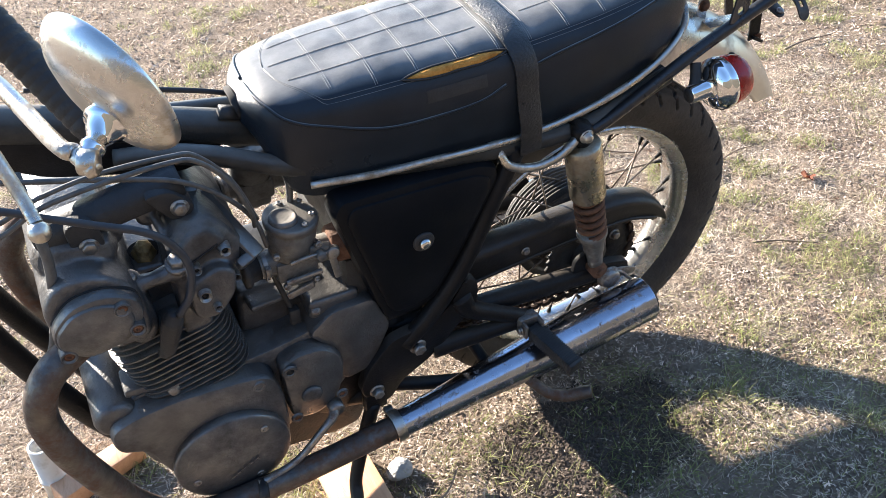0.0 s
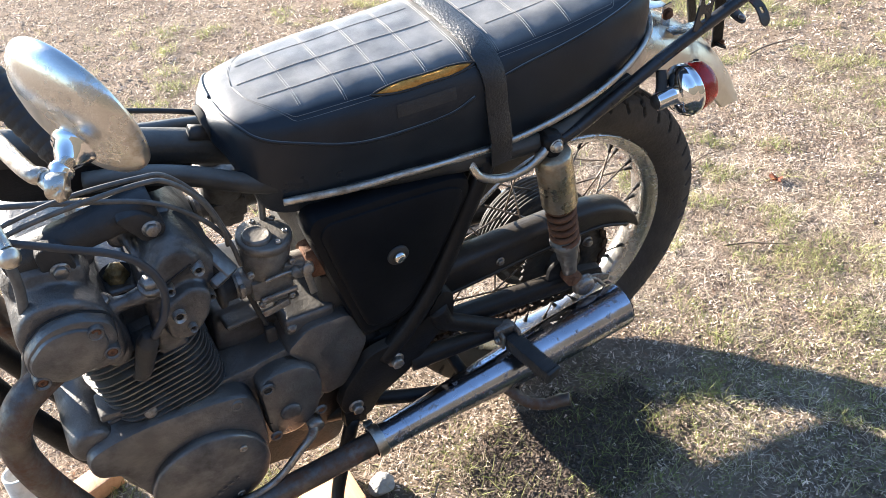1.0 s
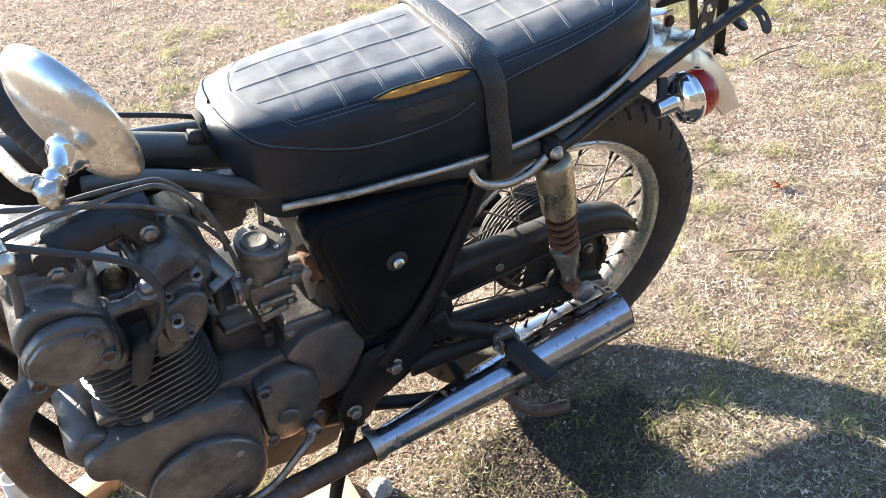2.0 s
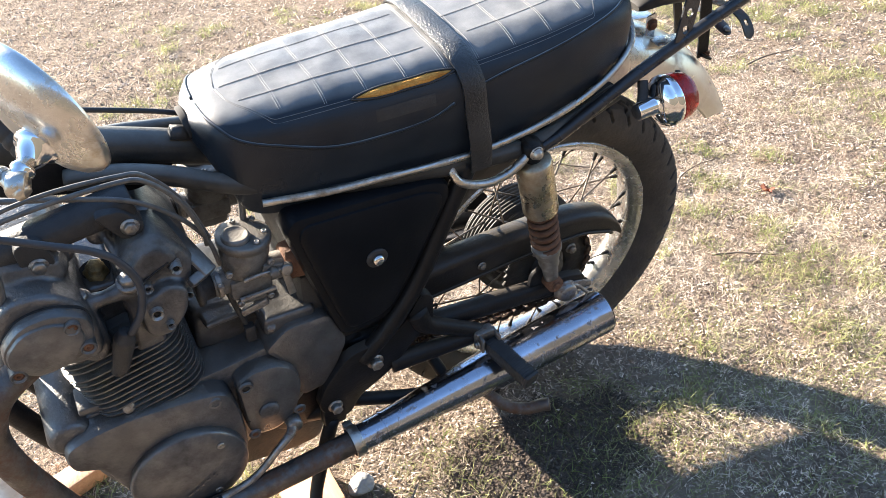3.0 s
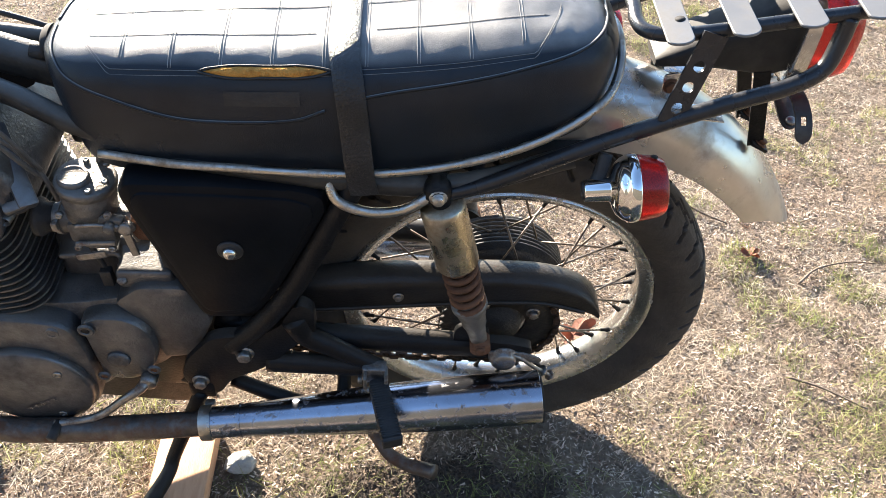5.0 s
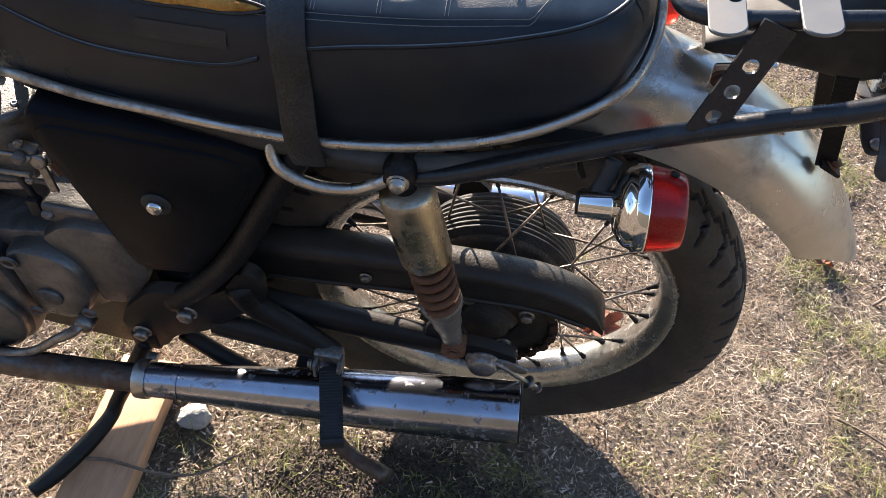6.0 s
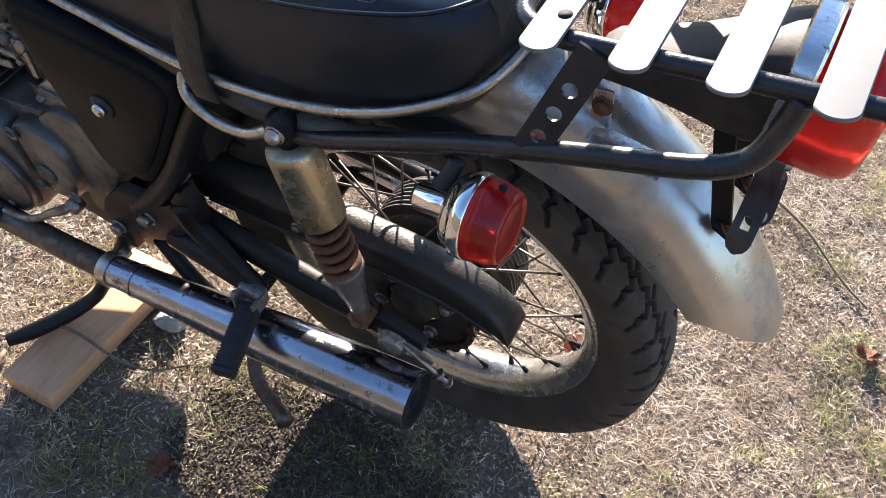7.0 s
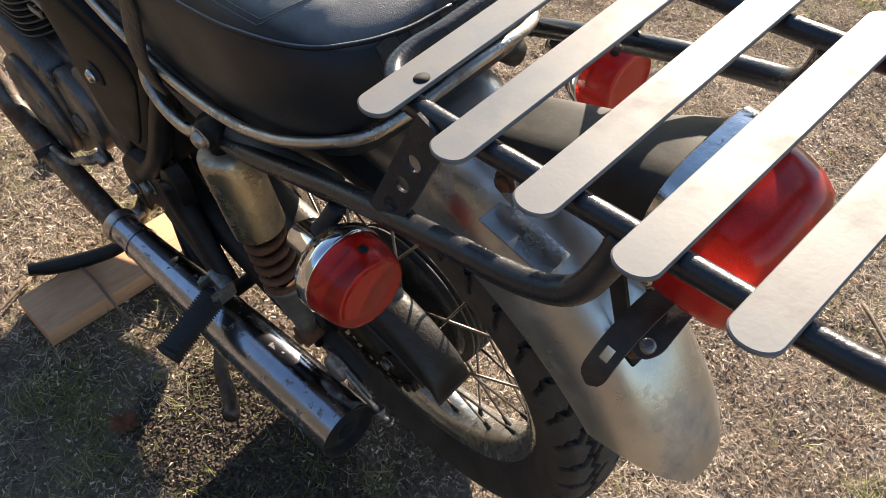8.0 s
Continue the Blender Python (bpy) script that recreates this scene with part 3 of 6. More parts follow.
# shock absorbers
def shock(side):
    top, low = Vector((-0.108, side * 0.130, 0.655)), Vector((-0.036, side * 0.130, 0.352))
    ax = (low - top).normalized()
    L = (low - top).length
    bm = mesh()
    lathe(bm, [(0.022, 0.012), (0.023, 0.0255), (0.026, 0.0275), (0.033, 0.0285), (0.040, 0.0285), (0.128, 0.0285), (0.130, 0.0275), (0.1305, 0.023), (0.124, 0.021)], top, ax, 40)
    s = part("shock_absorber", bm, CAN, bike, "shock absorber with a brown-stained chrome upper can and rusty spring")
    bm = mesh()
    lathe(bm, [(-0.014, 0.013), (-0.006, 0.017), (0.006, 0.017), (0.018, 0.012), (0.023, 0.012)], top, ax, 20)
    tube(bm, [top + Vector((0, -side * 0.035, 0)), top + Vector((0, side * 0.012, 0))], 0.015, 18, 1)
    part("upper_eye", bm, PAINT, s)
    bm = mesh()
    lathe(bm, [(0, 0.0110), (0.003, 0.0110), (0.0035, 0.0082), (0.008, 0.0080), (0.011, 0.006), (0.012, 0.002)], top + Vector((0, side * 0.012, 0)), (0, side, 0), 16)
    part("acorn_nut", bm, CHROME_DIRTY, s, "worn chrome acorn nut")
    bm = mesh()
    pts = []
    u = ax.orthogonal().normalized()
    w = ax.cross(u)
    for k in range(6 * 20 + 1):
        a = k / 20 * math.tau
        pts.append(top + ax * (0.118 + 0.100 * k / 120) + 0.0205 * (u * math.cos(a) + w * math.sin(a)))
    tube(bm, pts, 0.0048, 9, 1)
    part("spring", bm, RUST, s, "rust-brown coil spring")
    bm = mesh()
    lathe(bm, [(0.10, 0.0135), (0.218, 0.0135)], top, ax, 20)
    part("damper_rod", bm, RUST, s)
    bm = mesh()
    lathe(bm, [(0.214, 0.024), (0.217, 0.0255), (0.222, 0.0255), (0.225, 0.022), (0.240, 0.0205), (0.243, 0.0185), (0.262, 0.0175), (0.266, 0.015), (0.284, 0.0135), (L - 0.008, 0.012)], top, ax, 28)
    part("lower_body", bm, CARB, s, "dirty alloy lower body")
    bm = mesh()
    tube(bm, [low + Vector((0, -side * 0.012, 0)), low + Vector((0, side * 0.013, 0))], 0.015, 18, 1)
    hexbolt(bm, low + Vector((0, side * 0.013, 0)), (0, side, 0), 0.0075, 0.005)
    part("lower_eye", bm, RUST, s)


shock(-1)
shock(1)


# muffler and exhaust pipes
def exhaust(side):
    a, b = Vector((-0.447, side * 0.186, 0.220)), Vector((0.062, side * 0.163, 0.2615))
    d = (b - a).normalized()
    xs = [k * (b - a).length for k in (0.0, 0.10, 0.235, 0.408, 0.581, 0.754, 1.0)]
    rs = [0.0235, 0.0242, 0.0275, 0.0332, 0.0378, 0.0400, 0.0406]
    bm = mesh()
    fine = [(t, lerp_table(t, xs, rs)) for t in np.linspace(0, xs[-1] - 0.004, 40)]
    L = xs[-1]
    fine += [(L - 0.0035, 0.0406), (L - 0.003, 0.0402)]
    lathe(bm, fine, a, d, 56, False)
    muf = part("muffler", bm, MUFFLER, bike, "long tapered chrome muffler, scuffed and rust-flecked")
    bm = mesh()
    lathe(bm, [(L - 0.003, 0.0401), (L - 0.001, 0.0398), (L, 0.0388), (L - 0.002, 0.0376), (L - 0.012, 0.0368), (L - 0.014, 0.034), (L - 0.010, 0.0165), (L - 0.006, 0.0160), (L - 0.006, 0.0145), (L - 0.04, 0.0140), (L - 0.041, 0.002)], a, d, 40, False)
    part("baffle", bm, BLACK, muf, "sooty baffle plate")
    bm = mesh()
    ring(bm, [(0.0, 0.0240), (0.0, 0.0262), (0.003, 0.0268), (0.014, 0.0268), (0.017, 0.0262), (0.017, 0.024)], a, d, 36)
    block(bm, a + d * 0.008 + Vector((0, -side * 0.030, 0.002)), (0.015, 0.016, 0.012), 0.002)
    part("clamp", bm, CHROME_DIRTY, muf, "chrome pipe clamp")
    bm = mesh()
    ring(bm, [(0.058, 0.0250), (0.058, 0.0262), (0.061, 0.0262), (0.061, 0.025)], a, d, 40)
    part("seam", bm, MUFFLER, muf)
    bm = mesh()
    line = [(-0.775, side * 0.10, 0.575), (-0.815, side * 0.135, 0.580), (-0.868, side * 0.165, 0.568), (-0.892, side * 0.174, 0.520), (-0.888, side * 0.176, 0.450), (-0.864, side * 0.177, 0.360), (-0.838, side * 0.178, 0.285), (-0.800, side * 0.178, 0.225), (-0.745, side * 0.179, 0.192), (-0.68, side * 0.180, 0.190), (-0.60, side * 0.182, 0.197), (-0.52, side * 0.185, 0.209), (-0.436, side * 0.1855, 0.221)]
    if side > 0:
        line = [(x, y * (0.75 if x < -0.84 else 1), z) for x, y, z in line]
    tube(bm, line, 0.0195, 20, 8)
    h = part("exhaust_pipe", bm, PIPE, bike, "heat-stained rusty exhaust header pipe")
    bm = mesh()
    dd = Vector((-0.75, side * 0.6, 0.1)).normalized()
    lathe(bm, [(-0.008, 0.028), (-0.006, 0.031), (0.004, 0.031), (0.006, 0.027)], (-0.795, side * 0.118, 0.579), dd, 24)
    part("exhaust_flange", bm, RUST, h, "rusty exhaust flange")


exhaust(-1)
exhaust(1)


# frame
def frame_tubes():
    bm = mesh()
    tube(bm, [(-1.02, 0, 0.865), (-0.80, 0, 0.800), (-0.66, 0, 0.757), (-0.54, 0, 0.715), (-0.44, 0, 0.68)], 0.0235, 20)
    fr = part("frame", bm, FRAME, bike, "dusty black steel frame")
    for s in (-1, 1):
        bm = mesh()
        tube(bm, [(-0.72, s * 0.028, 0.742), (-0.66, s * 0.045, 0.742), (-0.60, s * 0.058, 0.727), (-0.52, s * 0.08, 0.700), (-0.38, s * 0.10, 0.668), (-0.20, s * 0.115, 0.652), (-0.08, s * 0.118, 0.655), (0.05, s * 0.112, 0.695)], 0.0135, 14)
        part("seat_rail", bm, FRAME, fr)
        bm = mesh()
        tube(bm, [(-0.205, s * 0.116, 0.655), (-0.245, s * 0.122, 0.575), (-0.295, s * 0.128, 0.470), (-0.345, s * 0.130, 0.395), (-0.395, s * 0.128, 0.340)], 0.015, 14)
        part("rear_down_tube", bm, PAINT, fr)
        bm = mesh()
        plate(bm, [(-0.29, 0.445), (-0.315, 0.40), (-0.345, 0.375), (-0.42, 0.365), (-0.462, 0.315), (-0.478, 0.270), (-0.455, 0.225), (-0.425, 0.225), (-0.405, 0.262), (-0.355, 0.290), (-0.33, 0.315), (-0.305, 0.345), (-0.27, 0.375), (-0.27, 0.43)], s * 0.137, s * 0.118, 0.003, 0.016)
        part("pivot_plate", bm, PAINT, fr)
        bm = mesh()
        tube(bm, [(-0.30, s * 0.128, 0.405), (-0.285, s * 0.132, 0.372), (-0.25, s * 0.138, 0.352), (-0.205, s * 0.146, 0.330), (-0.18, s * 0.150, 0.318)], [0.020, 0.017, 0.0145, 0.013, 0.0125], 14)
        part("peg_stay_upper", bm, PAINT, fr)
        bm = mesh()
        tube(bm, [(-0.345, s * 0.126, 0.300), (-0.28, s * 0.136, 0.306), (-0.22, s * 0.145, 0.312), (-0.18, s * 0.150, 0.316)], [0.018, 0.0155, 0.014, 0.0125], 14)
        part("peg_stay_lower", bm, PAINT, fr)
        bm = mesh()
        tube(bm, [(-0.99, s * 0.022, 0.80), (-0.945, s * 0.040, 0.62), (-0.905, s * 0.050, 0.48), (-0.862, s * 0.055, 0.36), (-0.820, s * 0.052, 0.275), (-0.76, s * 0.050, 0.228), (-0.60, s * 0.055, 0.212), (-0.47, s * 0.10, 0.220), (-0.44, s * 0.122, 0.255)], 0.0165, 14)
        part("down_tube", bm, PAINT, fr)
        for x, z, r in ((-0.376, 0.332, 0.0105), (-0.45, 0.262, 0.0095)):
            bm = mesh()
            hexbolt(bm, (x, s * 0.137, z), (0, s, 0), r, 0.011)
            part("pivot_bolt", bm, BOLT, fr, "dull steel pivot bolt")
    bm = mesh()
    plate(bm, [(-0.545, 0.215), (-0.535, 0.300), (-0.500, 0.345), (-0.45, 0.350), (-0.425, 0.300), (-0.44, 0.225), (-0.49, 0.205)], -0.108, 0.108, 0.004, 0.02)
    part("engine_mount", bm, PAINT, fr, "black rear engine mount")
    bm = mesh()
    tube(bm, [(-0.99, 0, 0.78), (-1.06, 0, 0.93)], 0.032, 24, 1)
    part("steering_head", bm, PAINT, fr)
    for x, z in ((-0.30, 0.655), (-0.06, 0.655)):
        bm = mesh()
        tube(bm, [(x, -0.112, z), (x, 0.112, z)], 0.011, 12, 1)
        part("cross_tube", bm, PAINT, fr)
    bm = mesh()
    plate(bm, [(-0.845, 0.815), (-0.60, 0.748), (-0.585, 0.715), (-0.64, 0.690), (-0.80, 0.735), (-0.86, 0.775)], -0.018, 0.018, 0.002, 0.02)
    part("backbone_gusset", bm, PAINT, fr)
    bm = mesh()
    tube(bm, [(-0.79, 0.028, 0.828), (-0.70, 0.03, 0.803), (-0.60, 0.03, 0.772), (-0.55, 0.03, 0.752)], 0.0035, 8)
    tube(bm, [(-0.585, -0.012, 0.760), (-0.56, -0.012, 0.752)], 0.010, 10, 1)
    part("wiring_loom", bm, RUBBER, bike, "black wiring along the frame backbone")


frame_tubes()


# chrome loop between the seat rail and the shock mount
def grab_loop(s):
    bm = mesh()
    tube(bm, [(-0.232, s * 0.112, 0.664), (-0.236, s * 0.124, 0.650), (-0.224, s * 0.133, 0.634), (-0.188, s * 0.137, 0.623), (-0.152, s * 0.138, 0.628), (-0.128, s * 0.138, 0.643), (-0.114, s * 0.132, 0.652)], 0.0066, 12)
    part("grab_loop", bm, CHROME_DIRTY, bike, "small bent chrome grab loop")


grab_loop(-1)
grab_loop(1)


# side covers and battery box
def side_cover(s):
    out = [(-0.490, 0.640), (-0.482, 0.605), (-0.464, 0.540), (-0.438, 0.450), (-0.422, 0.402), (-0.345, 0.412), (-0.310, 0.470), (-0.272, 0.545), (-0.240, 0.616), (-0.243, 0.640), (-0.270, 0.652), (-0.375, 0.658), (-0.478, 0.660)]
    bm = mesh()
    plate(bm, out, s * 0.134, s * 0.095, 0.013, 0.02, None, 6)
    c = Vector((-0.37, 0.57))
    inner = [((x - c.x) * 0.88 + c.x, (z - c.y) * 0.88 + c.y) for x, z in out]
    plate(bm, inner, s * 0.1395, s * 0.130, 0.009, 0.05, None, 6)
    sc = part("side_cover", bm, COVER, bike, "scuffed black plastic side cover")
    bm = mesh()
    lathe(bm, [(0.0, 0.0165), (0.002, 0.0165), (0.004, 0.014)], (-0.365, s * 0.1392, 0.555), (0, s, 0), 28)
    part("rubber_washer", bm, RUBBER, sc)
    bm = mesh()
    lathe(bm, [(0.003, 0.0095), (0.007, 0.0092), (0.010, 0.0072), (0.0115, 0.004)], (-0.365, s * 0.140, 0.555), (0, s, 0), 20)
    part("cover_bolt", bm, CHROME, sc, "worn chrome cover bolt")


side_cover(-1)
side_cover(1)
bm = mesh()
block(bm, (-0.37, 0, 0.56), (0.20, 0.19, 0.21), 0.012)
block(bm, (-0.408, 0, 0.45), (0.13, 0.21, 0.16), 0.012)
part("battery_box", bm, RUBBER, bike, "black battery box behind the side covers")
bm = mesh()
block(bm, (-0.10, 0, 0.672), (0.36, 0.17, 0.02), 0.006)
block(bm, (-0.40, 0, 0.668), (0.24, 0.14, 0.02), 0.006)
part("seat_base", bm, BLACK, bike, "dark steel seat base")

# ---- seat ----
SX = [-0.562, -0.554, -0.542, -0.523, -0.47, -0.38, -0.28, -0.20, -0.10, -0.02, 0.040, 0.072, 0.094]
SW = [0.030, 0.050, 0.073, 0.091, 0.106, 0.115, 0.122, 0.126, 0.129, 0.128, 0.116, 0.094, 0.045]
ST = [0.776, 0.784, 0.791, 0.797, 0.804, 0.810, 0.815, 0.822, 0.834, 0.846, 0.848, 0.840, 0.815]
SB = [0.746, 0.734, 0.706, 0.662, 0.650, 0.652, 0.660, 0.662, 0.678, 0.706, 0.724, 0.738, 0.765]


def seat_at(x, v, out=0.0):
    """A point of the seat's skin: v from -1 (left hem) over 0 (top) to 1 (right hem); out: metres off the skin."""
    w, zt, zb = (lerp_table(x, SX, k) for k in (SW, ST, SB))
    h = zt - zb
    vs = [0, 0.30, 0.48, 0.60, 0.70, 0.80, 0.90, 1.0]
    ys = [0, 0.50, 0.76, 0.90, 0.975, 1.0, 0.975, 0.90]
    zs = [1.0, 0.985, 0.94, 0.86, 0.74, 0.52, 0.25, 0.0]
    a = abs(v)
    y, z = lerp_table(a, vs, ys) * w, zb + lerp_table(a, vs, zs) * h
    if a < 0.57 and -0.5 < x < 0.03:
        # upholstery swells a little between the seams
        fade = 1 - (a / 0.57) ** 6
        cell = math.sin((x + 0.459) / 0.056 * math.pi) ** 2 * math.sin(lerp_table(a, vs, ys) / 0.42 * math.pi) ** 2
        z += fade * (0.0009 * cell + 0.0018 * noise.noise((x * 14, v * 5, 2.0)))
    if out:
        e = 0.01
        y2, z2 = lerp_table(min(a + e, 1), vs, ys) * w, zb + lerp_table(min(a + e, 1), vs, zs) * h
        y1, z1 = lerp_table(max(a - e, 0), vs, ys) * w, zb + lerp_table(max(a - e, 0), vs, zs) * h
        t = Vector((y2 - y1, z2 - z1)).normalized()
        y, z = y - t.y * out, z + t.x * out
    return Vector((x, math.copysign(y, v), z))


def seat_v(x, y):
    """The skin's v at a sideways distance y on its top."""
    lo, hi = 0.0, 0.72
    for _ in range(30):
        mid = (lo + hi) / 2
        if seat_at(x, mid).y < abs(y):
            lo = mid
        else:
            hi = mid
    return math.copysign(lo, y)


def seat():
    bm = mesh()
    xs = []
    for a, b in zip(SX, SX[1:]):
        xs += list(np.linspace(a, b, 5 + int((b - a) / 0.007)))[:-1]
    xs.append(SX[-1])
    nv = 97
    rows = []
    for x in xs:
        row = []
        for k in range(nv):
            v = -1 + 2 * k / (nv - 1)
            p = seat_at(x, v)
            if not (abs(v) < 0.57 and -0.5 < x < 0.03):
                p.y += math.copysign(0.0022 * noise.noise((x * 9, p.z * 16, 5.0 + (v > 0))), v)
            row.append(bm.verts.new(p))
        rows.append(row)
    for a, b in zip(rows, rows[1:]):
        for k in range(nv - 1):
            bm.faces.new((a[k], b[k], b[k + 1], a[k + 1]))
    bm.faces.new(rows[0])
    bm.faces.new(rows[-1])
    for a, b in zip(rows, rows[1:]):
        bm.faces.new((a[0], a[-1], b[-1], b[0]))
    bmesh.ops.recalc_face_normals(bm, faces=bm.faces)
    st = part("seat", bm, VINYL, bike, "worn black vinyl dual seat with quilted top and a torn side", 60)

    def seam(name, pts, r, mat, n=6):
        b2 = mesh()
        tube(b2, pts, r, n, 1)
        part(name, b2, mat, st)

    # piping round the top panels
    for s in (-1, 1):
        vf = [(-0.548, 0.05), (-0.545, 0.36), (-0.536, 0.54), (-0.515, 0.65), (-0.465, 0.72), (-0.40, 0.775), (-0.33, 0.785), (-0.27, 0.775), (-0.235, 0.74)]
        seam("piping", [seat_at(x, s * v, 0.0008) for x, v in spline_pairs(vf)], 0.0022, VINYL)
        vr = [(-0.195, 0.695), (-0.15, 0.672), (-0.09, 0.655), (-0.03, 0.635), (0.03, 0.58), (0.06, 0.48), (0.074, 0.30), (0.078, 0.0)]
        seam("piping", [seat_at(x, s * v, 0.0008) for x, v in spline_pairs(vr)], 0.0020, VINYL)
    # quilting: twin dark cords lengthwise, pale ones across, with fine stitches between
    for lo, hi in ((-0.512, -0.233), (-0.192, 0.020)):
        for f in (0.0, -0.42, 0.42):
            end_in = 0.012 * (abs(f) / 0.42) ** 2
            for off in (-0.0009,):
                seam("quilt_seam", [seat_at(x, seat_v(x, f * lerp_table(x, SX, SW) + off), 0.0001) for x in np.linspace(lo + end_in, hi - end_in, 70)], 0.0003, CORD)
            b2 = mesh()
            dashes(b2, [seat_at(x, seat_v(x, f * lerp_table(x, SX, SW)), 0.0004) for x in np.linspace(lo + end_in, hi - end_in, 70)], 0.0004)
            part("stitching", b2, THREAD, st)
        for s in (-1, 1):
            for off in (0, 0.0042):
                pts = []
                for t in np.linspace(0, 1, 60):
                    x = lo - 0.006 + (hi - lo + 0.012) * t
                    end = min(t, 1 - t)
                    shape = min(1.0, (max(end, 0) / 0.16)) ** 0.45 if (lo < -0.3 and t < 0.5) or (lo > -0.3 and t > 0.5) else 1.0
                    y = s * (0.84 * lerp_table(x, SX, SW) * shape + off)
                    pts.append(seat_at(x, seat_v(x, y), 0.0001))
                seam("border_seam", pts, 0.0004, CORD)
    for x in (-0.459, -0.4035, -0.348, -0.292, -0.236, -0.190, -0.134, -0.078, -0.022):
        reach = 0.82 * (1.0 if -0.44 < x < -0.04 else 0.90)
        for off in (-0.0015, 0.0015):
            seam("cross_seam", [seat_at(x + off, seat_v(x, f * lerp_table(x, SX, SW)), 0.0002) for f in np.linspace(-reach, reach, 50)], 0.0004, THREAD)
    # open nose: a black cup, the shade inside put into its colour
    b2 = mesh()
    lathe(b2, [(-0.010, 0.006), (-0.010, 0.0150), (0.002, 0.0165), (0.003, 0.0180), (0.001, 0.0190), (-0.006, 0.0185)], (-0.563, 0, 0.761), (-1, 0, -0.25), 28)
    bmesh.ops.transform(b2, matrix=Matrix.Diagonal((1, 1.55, 1, 1)), verts=b2.verts)
    part("nose_opening", b2, BLACK, st, "dark open end of the seat's nose")
    # torn seam with bared foam, and curled edges
    b2 = mesh()
    rows = []
    for i in range(27):
        t = i / 26
        x = -0.366 + 0.134 * t
        half = 0.038 * (4 * t * (1 - t)) ** 0.75 * (1 + 0.15 * math.sin(t * 9))
        rows.append([b2.verts.new(seat_at(x, -(0.550 + half * k), 0.0015 + 0.004 * (1 - k * k) * min(1, 8 * t * (1 - t)) + 0.0012 * noise.noise((x * 120, k * 4, 1)))) for k in np.linspace(-1, 1, 9)])
    for a, b in zip(rows, rows[1:]):
        for k in range(8):
            b2.faces.new((a[k], b[k], b[k + 1], a[k + 1]))
    bmesh.ops.recalc_face_normals(b2, faces=b2.faces)
    part("foam", b2, FOAM, st, "bared yellow foam in the torn seam")
    for k in (-1, 1):
        pts = []
        for t in np.linspace(0, 1, 30):
            half = 0.042 * (4 * t * (1 - t)) ** 0.75 * (1 + 0.15 * math.sin(t * 9))
            pts.append(seat_at(-0.372 + 0.146 * t, -(0.550 + half * k), 0.0022 + 0.0015 * noise.noise((t * 9, k, 3))))
        seam("torn_edge", pts, 0.0014, RUBBER, 7)
    # tape patch below the tear
    b2 = mesh()
    rows = [[b2.verts.new(seat_at(x, -(0.660 + 0.065 * k), 0.0012)) for k in np.linspace(0, 1, 7)] for x in np.linspace(-0.345, -0.262, 12)]
    for a, b in zip(rows, rows[1:]):
        for k in range(6):
            b2.faces.new((a[k], b[k], b[k + 1], a[k + 1]))
    bmesh.ops.recalc_face_normals(b2, faces=b2.faces)
    part("tape_patch", b2, RUBBER, st, "dark tape patch")
    # strap over the seat
    b2 = mesh()
    cols = []
    for k in range(61):
        v = -1 + 2 * k / 60
        xm = -0.214 + 0.016 * max(0, abs(v) - 0.45) / 0.55
        loop = []
        for dx, o in ((-0.0165, 0.0005), (-0.0165, 0.0034), (-0.0135, 0.0048), (0, 0.0056), (0.0135, 0.0048), (0.0165, 0.0034), (0.0165, 0.0005)):
            p = seat_at(xm, max(-0.8, min(0.8, v)), o + 0.001)
            over = max(0.0, abs(v) - 0.8) / 0.2
            out = 0.0095 * min(1.0, over * 1.6)
            loop.append(b2.verts.new((p.x + dx, p.y + math.copysign(out, v), p.z + 0.10 * dx - over * 0.072)))
        cols.append(loop)
    for s in (0, -1):
        base = cols[s]
        drop = []
        for vtx in base:
            y = vtx.co.y
            drop.append(b2.verts.new((vtx.co.x + 0.003, y * 0.97, vtx.co.z - 0.022)))
        cols.insert(0, drop) if s == 0 else cols.append(drop)
    for a, b in zip(cols, cols[1:]):
        for k in range(7):
            b2.faces.new((a[k], a[(k + 1) % 7], b[(k + 1) % 7], b[k]))
    b2.faces.new(cols[0])
    b2.faces.new(cols[-1])
    bmesh.ops.recalc_face_normals(b2, faces=b2.faces)
    part("seat_strap", b2, STRAP, st, "grained black strap across the seat")
    # chrome trim round the hem
    b2 = mesh()
    left = []
    for x, z in ((-0.505, 0.679), (-0.42, 0.677), (-0.35, 0.677), (-0.28, 0.676), (-0.20, 0.678), (-0.12, 0.690), (-0.05, 0.710), (0.0, 0.730), (0.03, 0.744), (0.056, 0.757)):
        left.append((x, -lerp_table(x, SX, SW) - 0.0035, z))
    left += [(0.080, -0.094, 0.768), (0.094, -0.068, 0.780), (0.101, -0.038, 0.790), (0.103, 0, 0.794)]
    tube(b2, left + [(x, -y, z) for x, y, z in left[-2::-1]], 0.0052, 12, 6)
    part("seat_trim", b2, CHROME_DIRTY, st, "tarnished chrome trim along the seat hem")
    # worn lettering on the seat's back, kept as plain bars
    for k in range(5):
        y0 = -0.060 + 0.028 * k
        b2 = mesh()
        rows = [[b2.verts.new(seat_at(x, seat_v(x, y0 + dy), 0.0012)) for dy in np.linspace(-0.0085, 0.0085, 5)] for x in np.linspace(0.072, 0.085, 6)]
        for a, b in zip(rows, rows[1:]):
            for q in range(4):
                b2.faces.new((a[q], b[q], b[q + 1], a[q + 1]))
        bmesh.ops.solidify(b2, geom=b2.faces[:], thickness=0.0004)
        part("lettering_bar", b2, LETTER, st)


